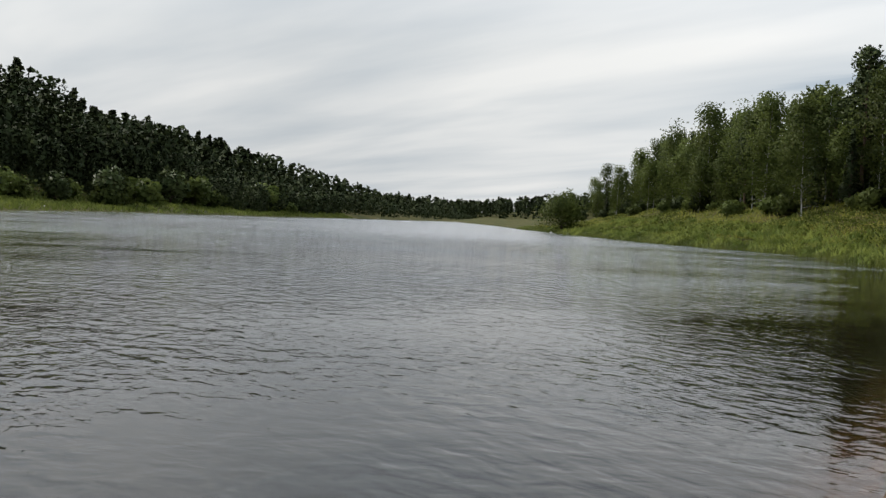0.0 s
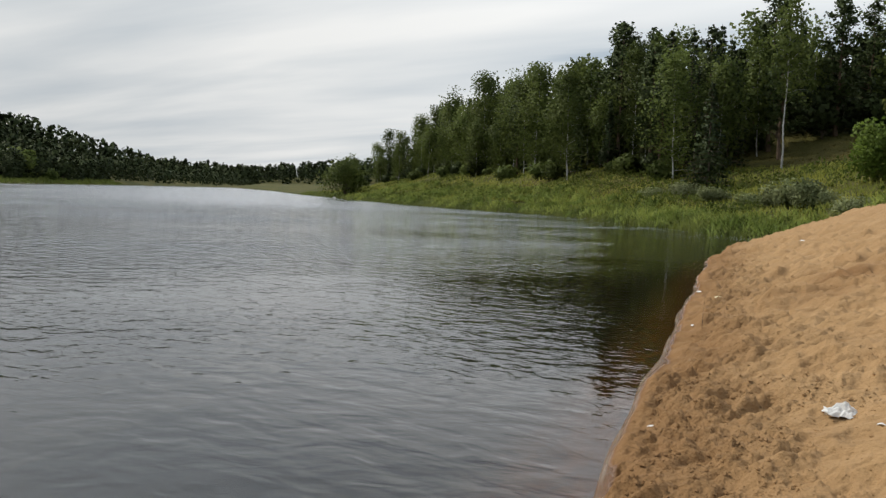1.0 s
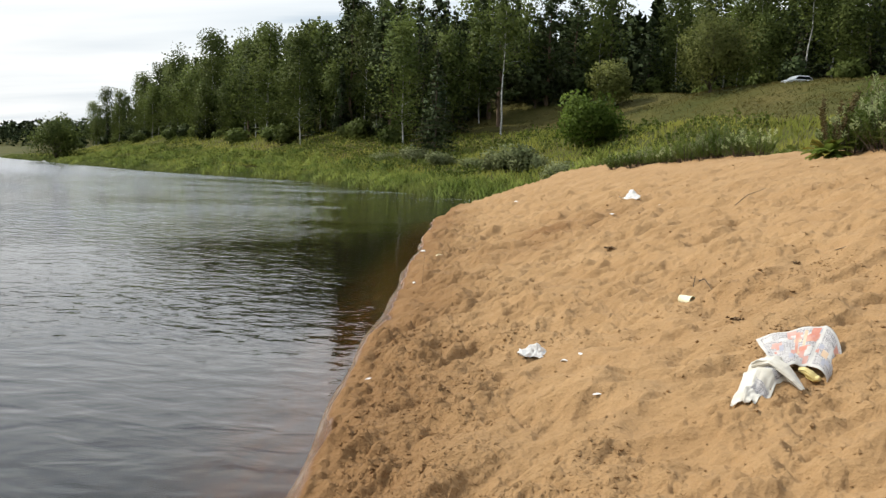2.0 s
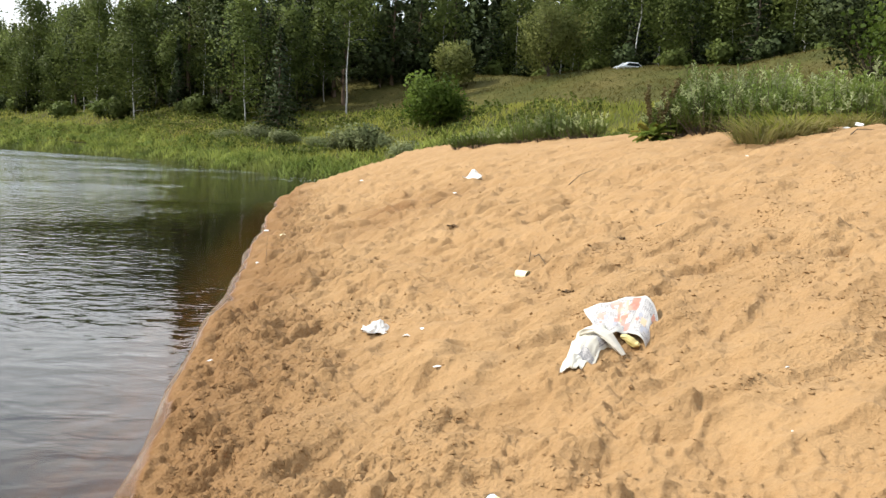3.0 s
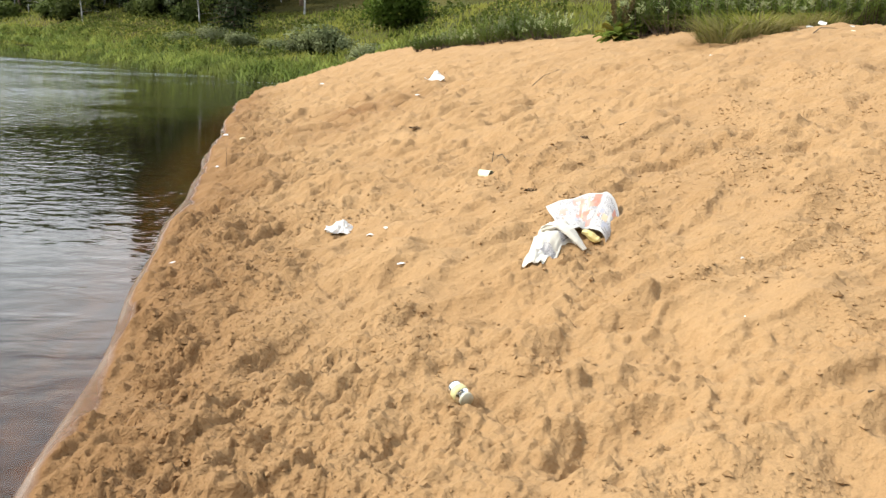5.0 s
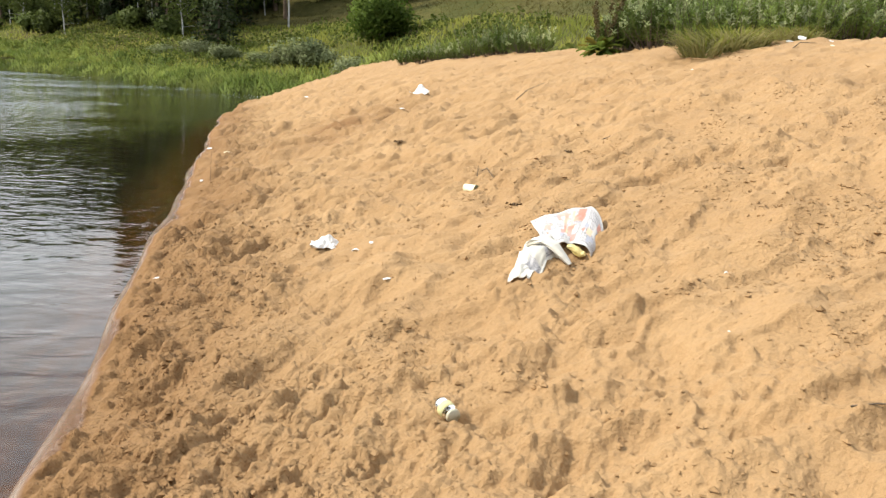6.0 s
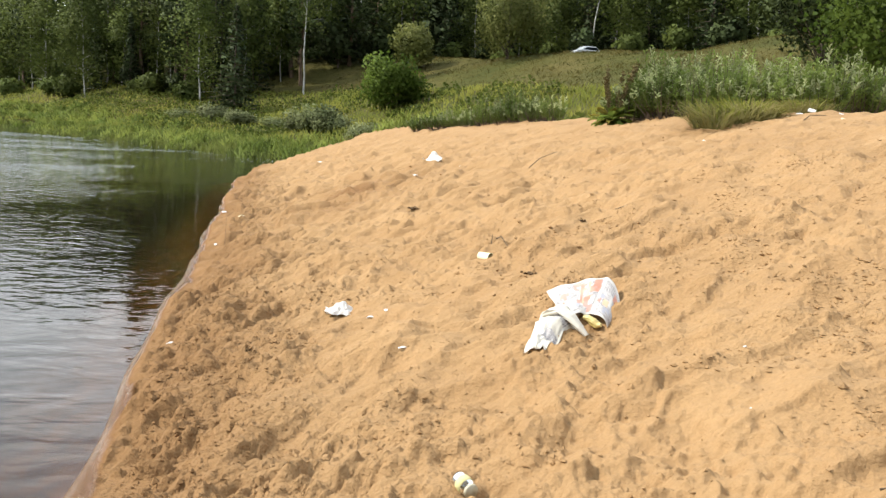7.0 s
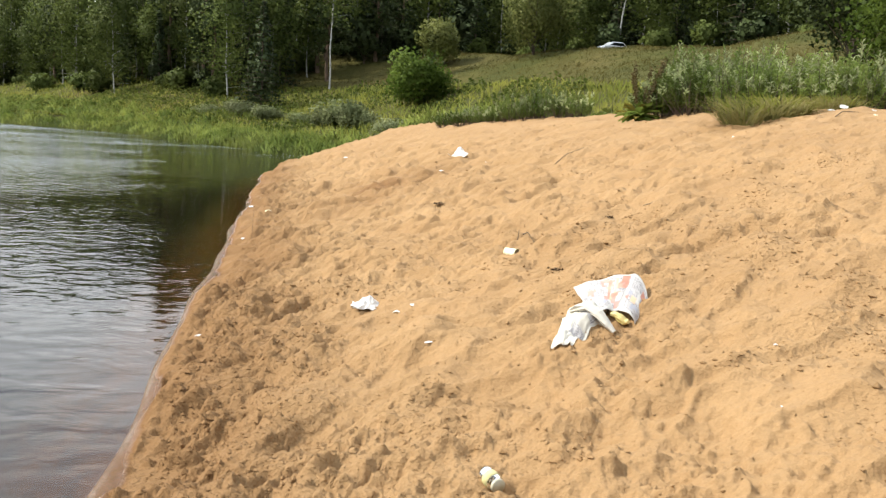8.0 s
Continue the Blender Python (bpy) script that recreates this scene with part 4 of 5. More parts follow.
def build_meadow():
    def sheet(name, label, mat, n, box, height, width, patch, bias=1.3, lean=0.35):
        px, py, a, s = bank_places(n, *box, bias)
        keep = (fbm(px * 0.11 + patch[0], py * 0.11, 3, 4) > patch[1]) & ((beach_u(px, py) > 12) | (py > 36))
        px, py = px[keep], py[keep]
        v, f = grass_blades(px, py, ground_height(px, py) - 0.05, height * (1 + 0.4 * fbm(px * 0.2, py * 0.2, 2, 1)), width, lean)
        ob = fast_mesh(name, v, f, mat, smooth=True)
        up = rng.normal(size=(len(px), 3)) * 0.16 + (-0.3, -0.4, 0.85)
        up /= np.linalg.norm(up, axis=1)[:, None]
        ob.data.normals_split_custom_set_from_vertices(np.repeat(up, 5, axis=0).tolist())
        tagged(ob, label, "grass", kind="stuff")

    sheet("meadow_grass", "tall yellow-green meadow grass on the river bank", GRASS_LEAF, 52000, (-60, 190, 1.5, 27), 0.55, 0.06, (0, -0.9))
    sheet("reeds", "dark green reeds and sedge along the water's edge", REED_LEAF, 30000, (-40, 200, -0.5, 3.2), 0.6, 0.05, (9, -0.5), 1.15)
    px, py, a, s = bank_places(52000, -60, 170, 1.0, 25, 1.2)
    mask = fbm(px * 0.13 + 5, py * 0.13, 3, 4)
    keep = (mask > 0.05) & ((beach_u(px, py) > 12) | (py > 36))
    px, py, mask = px[keep], py[keep], mask[keep]
    tall = np.clip((mask - 0.05) * 4, 0.15, 1) * (0.8 + 0.5 * vnoise(px * 0.6, py * 0.6, 2))
    v, f = cards(np.stack([px, py, ground_height(px, py) + tall * rng.random(len(px))], -1), 0.3, 0.6, -0.3)
    tagged(fast_mesh("rank_herbs", v, f, REED_LEAF, smooth=False), "rank green nettles and herbs in patches on the bank", "herbs", kind="stuff")
    # hummocks of lush sedge and herbs, each a dome of blades
    cx, cy, a, cs = bank_places(900, -55, 150, 0.3, 15, 1.25)
    keep = (fbm(cx * 0.09 + 5, cy * 0.09, 3, 4) + 0.25 * (cs < 4) > 0.02) & ((beach_u(cx, cy) > 11) | (cy > 37))
    cx, cy = cx[keep], cy[keep]
    wide, tall = rng.uniform(0.6, 1.7, len(cx)), rng.uniform(0.45, 1.15, len(cx))
    pick = np.repeat(np.arange(len(cx)), 85)
    w, k = rng.uniform(0, 6.283, len(pick)), np.sqrt(rng.random(len(pick)))
    px, py = cx[pick] + wide[pick] * k * np.cos(w), cy[pick] + wide[pick] * k * np.sin(w)
    top = tall[pick] * np.sqrt(np.clip(1 - k * k, 0.02, 1))
    v, f = grass_blades(px, py, ground_height(px, py) + 0.45 * top, 0.55 * top + 0.18, 0.05, 0.5)
    ob = fast_mesh("sedge_hummocks", v, f, REED_LEAF, smooth=True)
    n3 = np.stack([(px - cx[pick]) / wide[pick], (py - cy[pick]) / wide[pick], 0.8 + 0 * px], -1)
    n3 = n3 / np.linalg.norm(n3, axis=1)[:, None] + rng.normal(size=n3.shape) * 0.2
    n3 /= np.linalg.norm(n3, axis=1)[:, None]
    ob.data.normals_split_custom_set_from_vertices(np.repeat(n3, 5, axis=0).tolist())
    tagged(ob, "lush green hummocks of sedge and herbs on the bank", "sedge", kind="stuff")
    sheet("slope_grass", "dry olive-brown grass on the steep slope", DRY_OLIVE, 56000, (-75, 60, 24, 56), 0.22, 0.04, (2, -0.9), 1.0, 1.0)
    # strip across the river
    px, py = [], []
    for (ax, ay), (bx, by) in zip(LEFT[1:5], LEFT[2:6]):
        k = int(90 * math.hypot(bx - ax, by - ay) ** 0.9)
        q, L = rng.random(k), math.hypot(bx - ax, by - ay)
        d = rng.uniform(0, 25, k)
        px.append(ax + (bx - ax) * q - (by - ay) / L * d)
        py.append(ay + (by - ay) * q + (bx - ax) / L * d)
    px, py = np.concatenate(px), np.concatenate(py)
    v, f = grass_blades(px, py, left_height(px, py) - 0.05, 0.8 + 0 * px, 0.16)
    tagged(fast_mesh("far_bank_grass", v, f, FAR_GRASS, smooth=False), "green grass strip below the forest across the river", "grass", kind="stuff")


DRY_OLIVE = leaf_material("dry_olive_grass", (0.046, 0.045, 0.012), (0.108, 0.088, 0.024), 0.7, 0.4)
FAR_GRASS = leaf_material("bank_grass", (0.060, 0.080, 0.018), (0.13, 0.15, 0.035), 0.7, 0.4)
build_meadow()


def grass_tuft(seed, n=150, height=0.58, spread=0.3):
    g = np.random.default_rng(seed)
    tuft = new("grass_tuft")
    V, F = [], []
    for i in range(n):
        w, k = g.uniform(0, 2 * math.pi), spread * math.sqrt(g.random())
        foot = Vector((k * math.cos(w), k * math.sin(w), -0.03))
        out = Vector((math.cos(w + g.normal() * 0.6), math.sin(w + g.normal() * 0.6), 0))
        h, reach = height * g.uniform(0.5, 1.15), height * g.uniform(0.4, 1.4)
        side = Vector((-out.y, out.x, 0)) * g.uniform(0.008, 0.018)
        o = len(V)
        for q in (0, 0.4, 0.75, 1.0):
            c = foot + out * reach * q ** 1.6 + Vector((0, 0, h * (q - 0.5 * q ** 3)))
            V += [c - side * (1.05 - q), c + side * (1.05 - q)]
        for j in range(3):
            F.append((o + 2 * j, o + 2 * j + 1, o + 2 * j + 3, o + 2 * j + 2))
    mesh_object("foliage", V, F, [DRY_LEAF if seed % 2 else GRASS_LEAF], tuft)
    return tagged(tuft, "arching yellow-green grass tuft at the edge of the sand", "grass tuft", "grass tufts")


TUFTS = [grass_tuft(71), grass_tuft(72)]
for n, (px, py, k) in enumerate(((4.15, 12.5, 1.0), (4.35, 12.9, 1.1), (4.62, 12.75, 1.05), (4.75, 13.2, 1.2), (4.95, 12.95, 1.0), (5.2, 13.2, 0.8), (4.4, 13.4, 1.1), (5.05, 13.7, 1.0), (5.9, 13.9, 0.75), (6.2, 14.2, 0.9), (6.5, 14.3, 0.75))):
    m = Matrix.Translation((px, py, surface(px, py))) @ Matrix.Rotation(n * 2.1, 4, "Z")
    ob = stand(TUFTS[n], m) if n < 2 else copy_thing(TUFTS[n % 2], m)
    ob.scale = (k, k, k)


# ---- dock plant with dead seed stalks ----
def dock_plant():
    g = np.random.default_rng(81)
    plant = new("dock_plant")
    for i in range(64):
        w, L = g.uniform(0, 2 * math.pi), g.uniform(0.22, 0.42)
        rise = g.uniform(0.25, 1.0)
        V, F = [], []
        for j in range(6):
            q = j / 5
            wide = 0.07 * math.sin(math.pi * min(1, q * 0.93 + 0.07)) + 0.004
            c = Vector((math.cos(w) * L * q, math.sin(w) * L * q, 0.03 + rise * 0.55 * q - 0.25 * q * q))
            s = Vector((-math.sin(w), math.cos(w), 0)) * wide
            V += [c - s + Vector((0, 0, 0.03)), c, c + s + Vector((0, 0, 0.03))]
        for j in range(5):
            F += [(3 * j, 3 * j + 1, 3 * j + 4, 3 * j + 3), (3 * j + 1, 3 * j + 2, 3 * j + 5, 3 * j + 4)]
        mesh_object("leaf", V, F, [DOCK_GREEN if i % 5 else DOCK_OLD], plant, smooth=True)
    for i in range(6):
        top = Vector((g.normal() * 0.12 + 0.12 * i - 0.24, g.normal() * 0.1, g.uniform(0.85, 1.22)))
        v, f = tube([(0.02 * i, 0, -0.05), top * 0.5, top], [0.011, 0.008, 0.004], 5)
        stalk = mesh_object("stalk", v, f, [DOCK_SEED], plant, smooth=True)
        q = np.linspace(0.38, 1.0, 170)[:, None]
        c = np.array(top)[None] * q + rng.normal(size=(170, 3)) * (0.018, 0.018, 0.02)
        sv, sf = cards(c, 0.036)
        seeds = fast_mesh("seed_head", sv, sf, DOCK_SEED, smooth=False)
        seeds.parent = stalk
        tagged(seeds, kind="stuff")
    return tagged(plant, "dock plant with brown seed stalks and broad leaves", "plant")


DOCK_GREEN = leaf_material("dock_leaves", (0.10, 0.14, 0.025), (0.20, 0.26, 0.055), 0.5, 0.4)
DOCK_OLD = leaf_material("yellowing_leaf", (0.16, 0.15, 0.03), (0.28, 0.22, 0.05))
DOCK_SEED = leaf_material("brown_seeds", (0.075, 0.058, 0.025), (0.17, 0.135, 0.06), 0.7, 0.05)
px, py = polar(11.9, 17.6)
dock = dock_plant()
dock.location = (px, py, surface(px, py) - 0.01)
dock.scale = (1.25, 1.25, 1.05)


# ---- litter on the sand ----
def paper_material(name, a, b):
    m, t, p = material(name)
    tc = t.nodes.new("ShaderNodeTexCoord")
    f = noise_of(t, 9, 4, 0.6, tc.outputs["Object"])
    t.links.new(ramp(t, f, [(0.35, a), (0.65, b)]), p.inputs["Base Color"])
    p.inputs["Roughness"].default_value = 0.7
    p.inputs["Specular IOR Level"].default_value = 0.2
    t.links.new(bump(t, noise_of(t, 30, 3, 0.6, tc.outputs["Object"]), 0.3, 0.006), p.inputs["Normal"])
    return m


def text_material():
    # columns of fine grey print
    m, t, p = material("small_print")
    uv = t.nodes.new("ShaderNodeUVMap")
    uv.uv_map = "sheet"
    n = t.nodes.new("ShaderNodeTexBrick")
    n.inputs["Color1"].default_value, n.inputs["Color2"].default_value = (0.10, 0.09, 0.10, 1), (0.34, 0.32, 0.31, 1)
    n.inputs["Mortar"].default_value = (0.46, 0.44, 0.41, 1)
    n.inputs["Scale"].default_value, n.inputs["Mortar Size"].default_value = 17, 0.07
    n.inputs["Brick Width"].default_value, n.inputs["Row Height"].default_value, n.inputs["Bias"].default_value = 1.1, 0.4, 0.1
    t.links.new(uv.outputs[0], n.inputs["Vector"])
    t.links.new(n.outputs["Color"], p.inputs["Base Color"])
    p.inputs["Roughness"].default_value = 0.7
    return m


WHITE = paper_material("white_film", (0.54, 0.53, 0.50), (0.68, 0.67, 0.64))
PALE_LABEL = paper_material("faded_label", (0.42, 0.38, 0.17), (0.56, 0.52, 0.30))
CREAM = paper_material("cream_plastic", (0.60, 0.55, 0.34), (0.72, 0.68, 0.48))
NEWS_BACK = paper_material("newsprint_back", (0.44, 0.41, 0.34), (0.56, 0.53, 0.46))
YELLOW = paper_material("yellow_paper", (0.55, 0.42, 0.12), (0.62, 0.52, 0.24))
PRINT = [paper_material("news_page", (0.42, 0.40, 0.365), (0.50, 0.48, 0.44)), text_material(), paper_material("red_print", (0.42, 0.17, 0.12), (0.50, 0.28, 0.21)),
         paper_material("orange_print", (0.48, 0.33, 0.21), (0.50, 0.40, 0.29)), paper_material("blue_print", (0.27, 0.27, 0.30), (0.36, 0.36, 0.39)), paper_material("pale_red_print", (0.42, 0.20, 0.16), (0.48, 0.30, 0.25))]
GREY_CARD = paper_material("grey_card", (0.075, 0.068, 0.065), (0.12, 0.11, 0.105))
TWIG = plain_material("dead_twig", (0.05, 0.035, 0.022), (0.14, 0.10, 0.065), 20, 0.9)
HOLLOW_BROWN = plain_material("hollow_brown", (0.075, 0.045, 0.022), (0.18, 0.115, 0.06), 25, 0.9)
STONE = plain_material("pale_stone", (0.45, 0.43, 0.40), (0.72, 0.70, 0.67), 4, 0.85)


def loft(path, widths, heights, rough, seed, sides=14):
    # a crumpled flattened tube
    g = np.random.default_rng(seed)
    path = [Vector(p) for p in path]
    V, F = [], []
    for i, p in enumerate(path):
        d = (path[min(i + 1, len(path) - 1)] - path[max(i - 1, 0)]).normalized()
        a = d.cross(Vector((0, 0, 1))).normalized()
        up = a.cross(d)
        for k in range(sides):
            w = 2 * math.pi * k / sides
            j = 1 + rough * g.normal()
            V.append(p + a * widths[i] * math.cos(w) * j + up * heights[i] * math.sin(w) * (1 + rough * g.normal()))
    for i in range(len(path) - 1):
        for k in range(sides):
            q = (k + 1) % sides
            F.append((i * sides + k, i * sides + q, (i + 1) * sides + q, (i + 1) * sides + k))
    F += [tuple(range(sides))[::-1], tuple(range(len(V) - sides, len(V)))]
    return V, F


def sheet_mesh(name, place, n, m, mat, parent, thick=0.0015):
    # a thin curved sheet with a print layout: place(p, q) gives each point
    V, F = [], []
    for j in range(m + 1):
        for i in range(n + 1):
            V.append(Vector(place(i / n, j / m)))
    for j in range(m):
        for i in range(n):
            k = j * (n + 1) + i
            F.append((k, k + 1, k + n + 2, k + n + 1))
    ob = mesh_object(name, V, F, mat, parent, smooth=True)
    layer = ob.data.uv_layers.new(name="sheet")
    for loop in ob.data.loops:
        k = loop.vertex_index
        layer.data[loop.index].uv = ((k % (n + 1)) / n, (k // (n + 1)) / m)
    sol = ob.modifiers.new("paper_thickness", "SOLIDIFY")
    sol.thickness = thick
    return ob


def newspaper():
    base = Vector((0.95, 5.2, 0))
    base.z = surface(base.x, base.y)
    paper = new("newspaper")
    paper.location = base
    def page(p, q):
        # spread page; past its fold the outer end curls over and down to the sand
        front = [(-0.105, -0.10, 0.045), (0.085, -0.06, 0.065), (0.18, -0.14, 0.075), (0.185, -0.115, -0.02)]
        rear = [(-0.15, 0.31, 0.135), (0.226, 0.226, 0.265), (0.315, 0.17, 0.25), (0.285, -0.02, 0.04)]
        e = [[m + (n - m) * q for m, n in zip(a, b)] for a, b in zip(front, rear)]
        if p < 0.62:
            k = p / 0.62
            c = [m + (n - m) * k for m, n in zip(e[0], e[1])]
            c[2] += 0.012 * math.sin(math.pi * k) + 0.005 * math.sin(13 * k + 5 * q) + 0.012 * noise.noise(Vector((3 * k, 3 * q, 2)))
        else:
            k = (p - 0.62) / 0.38
            c = [(1 - k) ** 2 * a + 2 * k * (1 - k) * b + k * k * d for a, b, d in zip(e[1], e[2], e[3])]
            c[2] += 0.006 * math.sin(9 * q + 6 * k) * k
        return c

    n, m = 60, 32
    sheet = sheet_mesh("printed_page", page, n, m, PRINT, paper)
    # printed areas: p and q from, to, and the ink
    pick = random.Random(12)
    areas = [(0.03, 0.60, 0.06, 0.96, 1), (0.65, 0.97, 0.06, 0.94, 1)]
    for k in range(64):
        p, q = pick.uniform(0.03, 0.95), pick.uniform(0.05, 0.9)
        ink = pick.choice((0, 0, 1, 4, 5, 5, 2, 3)) if p > 0.3 else pick.choice((0, 0, 1, 1, 4, 5))
        areas.append((p, p + pick.uniform(0.03, 0.09), q, q + pick.uniform(0.06, 0.2), ink))
    areas += [(0.36, 0.395, 0.3, 0.9, 2), (0.52, 0.60, 0.58, 0.97, 2), (0.53, 0.57, 0.68, 0.75, 5), (0.45, 0.49, 0.5, 0.9, 3), (0.61, 0.64, 0.0, 1.0, 0), (0.89, 0.95, 0.4, 0.86, 2)]
    for face in sheet.data.polygons:
        p, q = (face.index % n + 0.5) / n, (face.index // n + 0.5) / m
        for p0, p1, q0, q1, ink in areas:
            if p0 < p < p1 and q0 < q < q1:
                face.material_index = ink

    def crumple(rings, widths, heights, seed, mat, name, label=""):
        v, f = loft(rings, widths, heights, 0.17, seed, 13)
        ob = mesh_object(name, v, f, [mat], paper, label)
        return ob

    def inner(p, q):
        # crumpled inner pages, drawn to a point
        a, b = Vector((-0.17, 0.06)), Vector((0.03, -0.17))
        c, d = Vector((-0.375, -0.50)), Vector((-0.265, -0.54))
        s = (a + (b - a) * q) * (1 - p) + (c + (d - c) * q) * p
        s.x += 0.018 * noise.noise(Vector((p * 5, q * 4, 1)))
        ridge = 0.016 * abs(noise.noise(Vector((q * 4.5 + p * 1.5, p * 2.8, 4)))) + 0.012 * abs(noise.noise(Vector((q * 9, p * 9, 8))))
        body = 0.062 * math.sin(math.pi * min(1.0, 0.08 + q)) ** 0.5 * (1 - 0.6 * p)
        return (s.x, s.y, surface(base.x + s.x, base.y + s.y) - base.z + 0.002 + ridge + body)

    fold = sheet_mesh("crumpled_fold", inner, 30, 26, [NEWS_BACK, PRINT[1]], paper, 0.003)
    for face in fold.data.polygons:
        p, q = (face.index % 30) / 30, (face.index // 30) / 26
        face.material_index = int(0.45 < q < 0.9 and 0.12 < p < 0.9 and (p * 3.3) % 1 < 0.55)
    path = [(-0.22, -0.15), (-0.18, -0.20), (-0.13, -0.25), (-0.08, -0.295), (-0.03, -0.335), (0.01, -0.365)]
    rings = [(px, py, surface(base.x + px, base.y + py) - base.z + h) for (px, py), h in zip(path, (0.06, 0.075, 0.075, 0.06, 0.04, 0.02))]
    crumple(rings, [0.03, 0.042, 0.046, 0.044, 0.036, 0.018], [0.016, 0.024, 0.026, 0.024, 0.020, 0.010], 92, NEWS_BACK, "rolled_page")
    path = [(0.04, -0.06), (0.07, -0.07), (0.10, -0.085), (0.125, -0.10), (0.145, -0.115)]
    rings = [(px, py, surface(base.x + px, base.y + py) - base.z + 0.03) for px, py in path]
    crumple(rings, [0.018, 0.028, 0.032, 0.03, 0.016], [0.014, 0.02, 0.024, 0.022, 0.012], 93, YELLOW, "yellow_insert", "yellow page between the folds")
    return tagged(paper, "crumpled colour-printed newspaper lying on the sand", "newspaper")


newspaper()


def crumpled_bag(place, size, depth, height, seed, turn, mat, label, category, peak=(0, 0, 0)):
    # thin film drawn into sharp folds, its corners sticking out as ears
    g = Vector((seed * 3.1, seed * 1.7, 0))
    n = 30
    V, F = [], []
    for j in range(n + 1):
        for i in range(n + 1):
            a, b = 2 * i / n - 1, 2 * j / n - 1
            edge = max(abs(a), abs(b))
            fold = abs(noise.noise(Vector((a * 1.9, b * 1.4, 0)) + g)) * 1.3 + 0.55 * abs(noise.noise(Vector((a * 4.6, b * 4.0, 3)) + g)) + 0.2 * abs(noise.noise(Vector((a * 10, b * 10, 6)) + g))
            dome = max(0.0, 1 - (a * a * 0.8 + b * b * 0.9)) ** 0.7
            ear = max(0.0, abs(a) + abs(b) - 1.45)
            k = 1 + 0.25 * noise.noise(Vector((a * 2.2, b * 2.2, 9)) + g)
            wide = 0.62 + 0.38 * abs(a) if abs(b) > 0.5 else 1.0
            V.append((a * k * wide * size / 2, b * k * depth / 2 * (0.75 + 0.35 * abs(a)), height * (0.55 * dome + 0.65 * fold * (0.35 + dome) * 0.6 + 0.8 * ear) + 0.01 * (1 - edge) + peak[2] * max(0.0, 1 - math.hypot(a - peak[0], b - peak[1]) / 0.6) ** 1.2))
    for j in range(n):
        for i in range(n):
            k = j * (n + 1) + i
            F.append((k, k + 1, k + n + 2, k + n + 1))
    ob = mesh_object("plastic_bag", V, F, [mat])
    sol = ob.modifiers.new("film_thickness", "SOLIDIFY")
    sol.thickness = 0.002
    ob.matrix_basis = Matrix.Translation((*place, surface(*place) - 0.004)) @ Matrix.Rotation(turn, 4, "Z")
    return tagged(ob, label, category)


crumpled_bag((-0.685, 6.66), 0.25, 0.15, 0.085, 1, 0.15, WHITE, "crumpled white plastic bag half sunk in sand", "plastic bag", (0.15, 0.1, 0.05))
crumpled_bag((0.10, 17.8), 0.44, 0.32, 0.15, 5, -0.5, WHITE, "crumpled white plastic bag high on the sand", "plastic bag", (-0.4, 0.1, 0.13))


def lathe(profile, sides=28):
    # rings of (along, radius) about the x axis
    V, F = [], []
    for x, r in profile:
        for k in range(sides):
            w = 2 * math.pi * k / sides
            V.append((x, r * math.cos(w), r * math.sin(w)))
    for i in range(len(profile) - 1):
        for k in range(sides):
            q = (k + 1) % sides
            F.append((i * sides + k, i * sides + q, (i + 1) * sides + q, (i + 1) * sides + k))
    return V, F


def plastic_tub():
    tub = new("plastic_tub")
    v, f = lathe([(-0.065, 0.0005), (-0.065, 0.030), (-0.062, 0.034), (0.05, 0.040), (0.052, 0.044), (0.062, 0.0445), (0.062, 0.041), (0.045, 0.038), (-0.058, 0.031), (-0.060, 0.0005)])
    mesh_object("body", v, f, [CREAM], tub, smooth=True)
    tub.matrix_basis = Matrix.Translation((0.512, 7.45, surface(0.512, 7.45) + 0.03)) @ Euler((0.3, 0.04, radians(-38))).to_matrix().to_4x4()
    return tagged(tub, "empty cream plastic tub lying on its side", "tub")


plastic_tub()


TIN = plain_material("dull_tin", (0.30, 0.28, 0.20), (0.42, 0.39, 0.29), 30, 0.4)


def glass_jar():
    m, t, p = material("jar_glass")
    p.inputs["Base Color"].default_value = (0.86, 0.90, 0.84, 1)
    p.inputs["Transmission Weight"].default_value, p.inputs["Roughness"].default_value, p.inputs["IOR"].default_value = 1.0, 0.06, 1.45
    jar = new("glass_jar")
    v, f = lathe([(0.055, 0.0005), (0.052, 0.026), (0.048, 0.034), (0.035, 0.036), (-0.03, 0.036), (-0.042, 0.030), (-0.046, 0.029), (-0.06, 0.029), (-0.06, 0.027), (-0.042, 0.027), (-0.03, 0.0335), (0.035, 0.0335), (0.044, 0.030), (0.047, 0.0005)])
    mesh_object("glass", v, f, [m], jar, smooth=True)
    v, f = lathe([(-0.028, 0.0366), (0.014, 0.0366), (0.014, 0.0372), (-0.028, 0.0372), (-0.028, 0.0366)])
    mesh_object("label", v, f, [PALE_LABEL], jar, "pale yellow paper label", smooth=True)
    v, f = lathe([(-0.064, 0.0005), (-0.064, 0.030), (-0.050, 0.031), (-0.050, 0.0295)])
    mesh_object("lid", v, f, [TIN], jar, "dull tin lid", smooth=True)
    jar.matrix_basis = Matrix.Translation((0.184, 3.26, surface(0.184, 3.26) + 0.03)) @ Euler((0, -0.12, radians(118))).to_matrix().to_4x4()
    return tagged(jar, "small glass jar with yellow label lying on sand", "jar")


glass_jar()


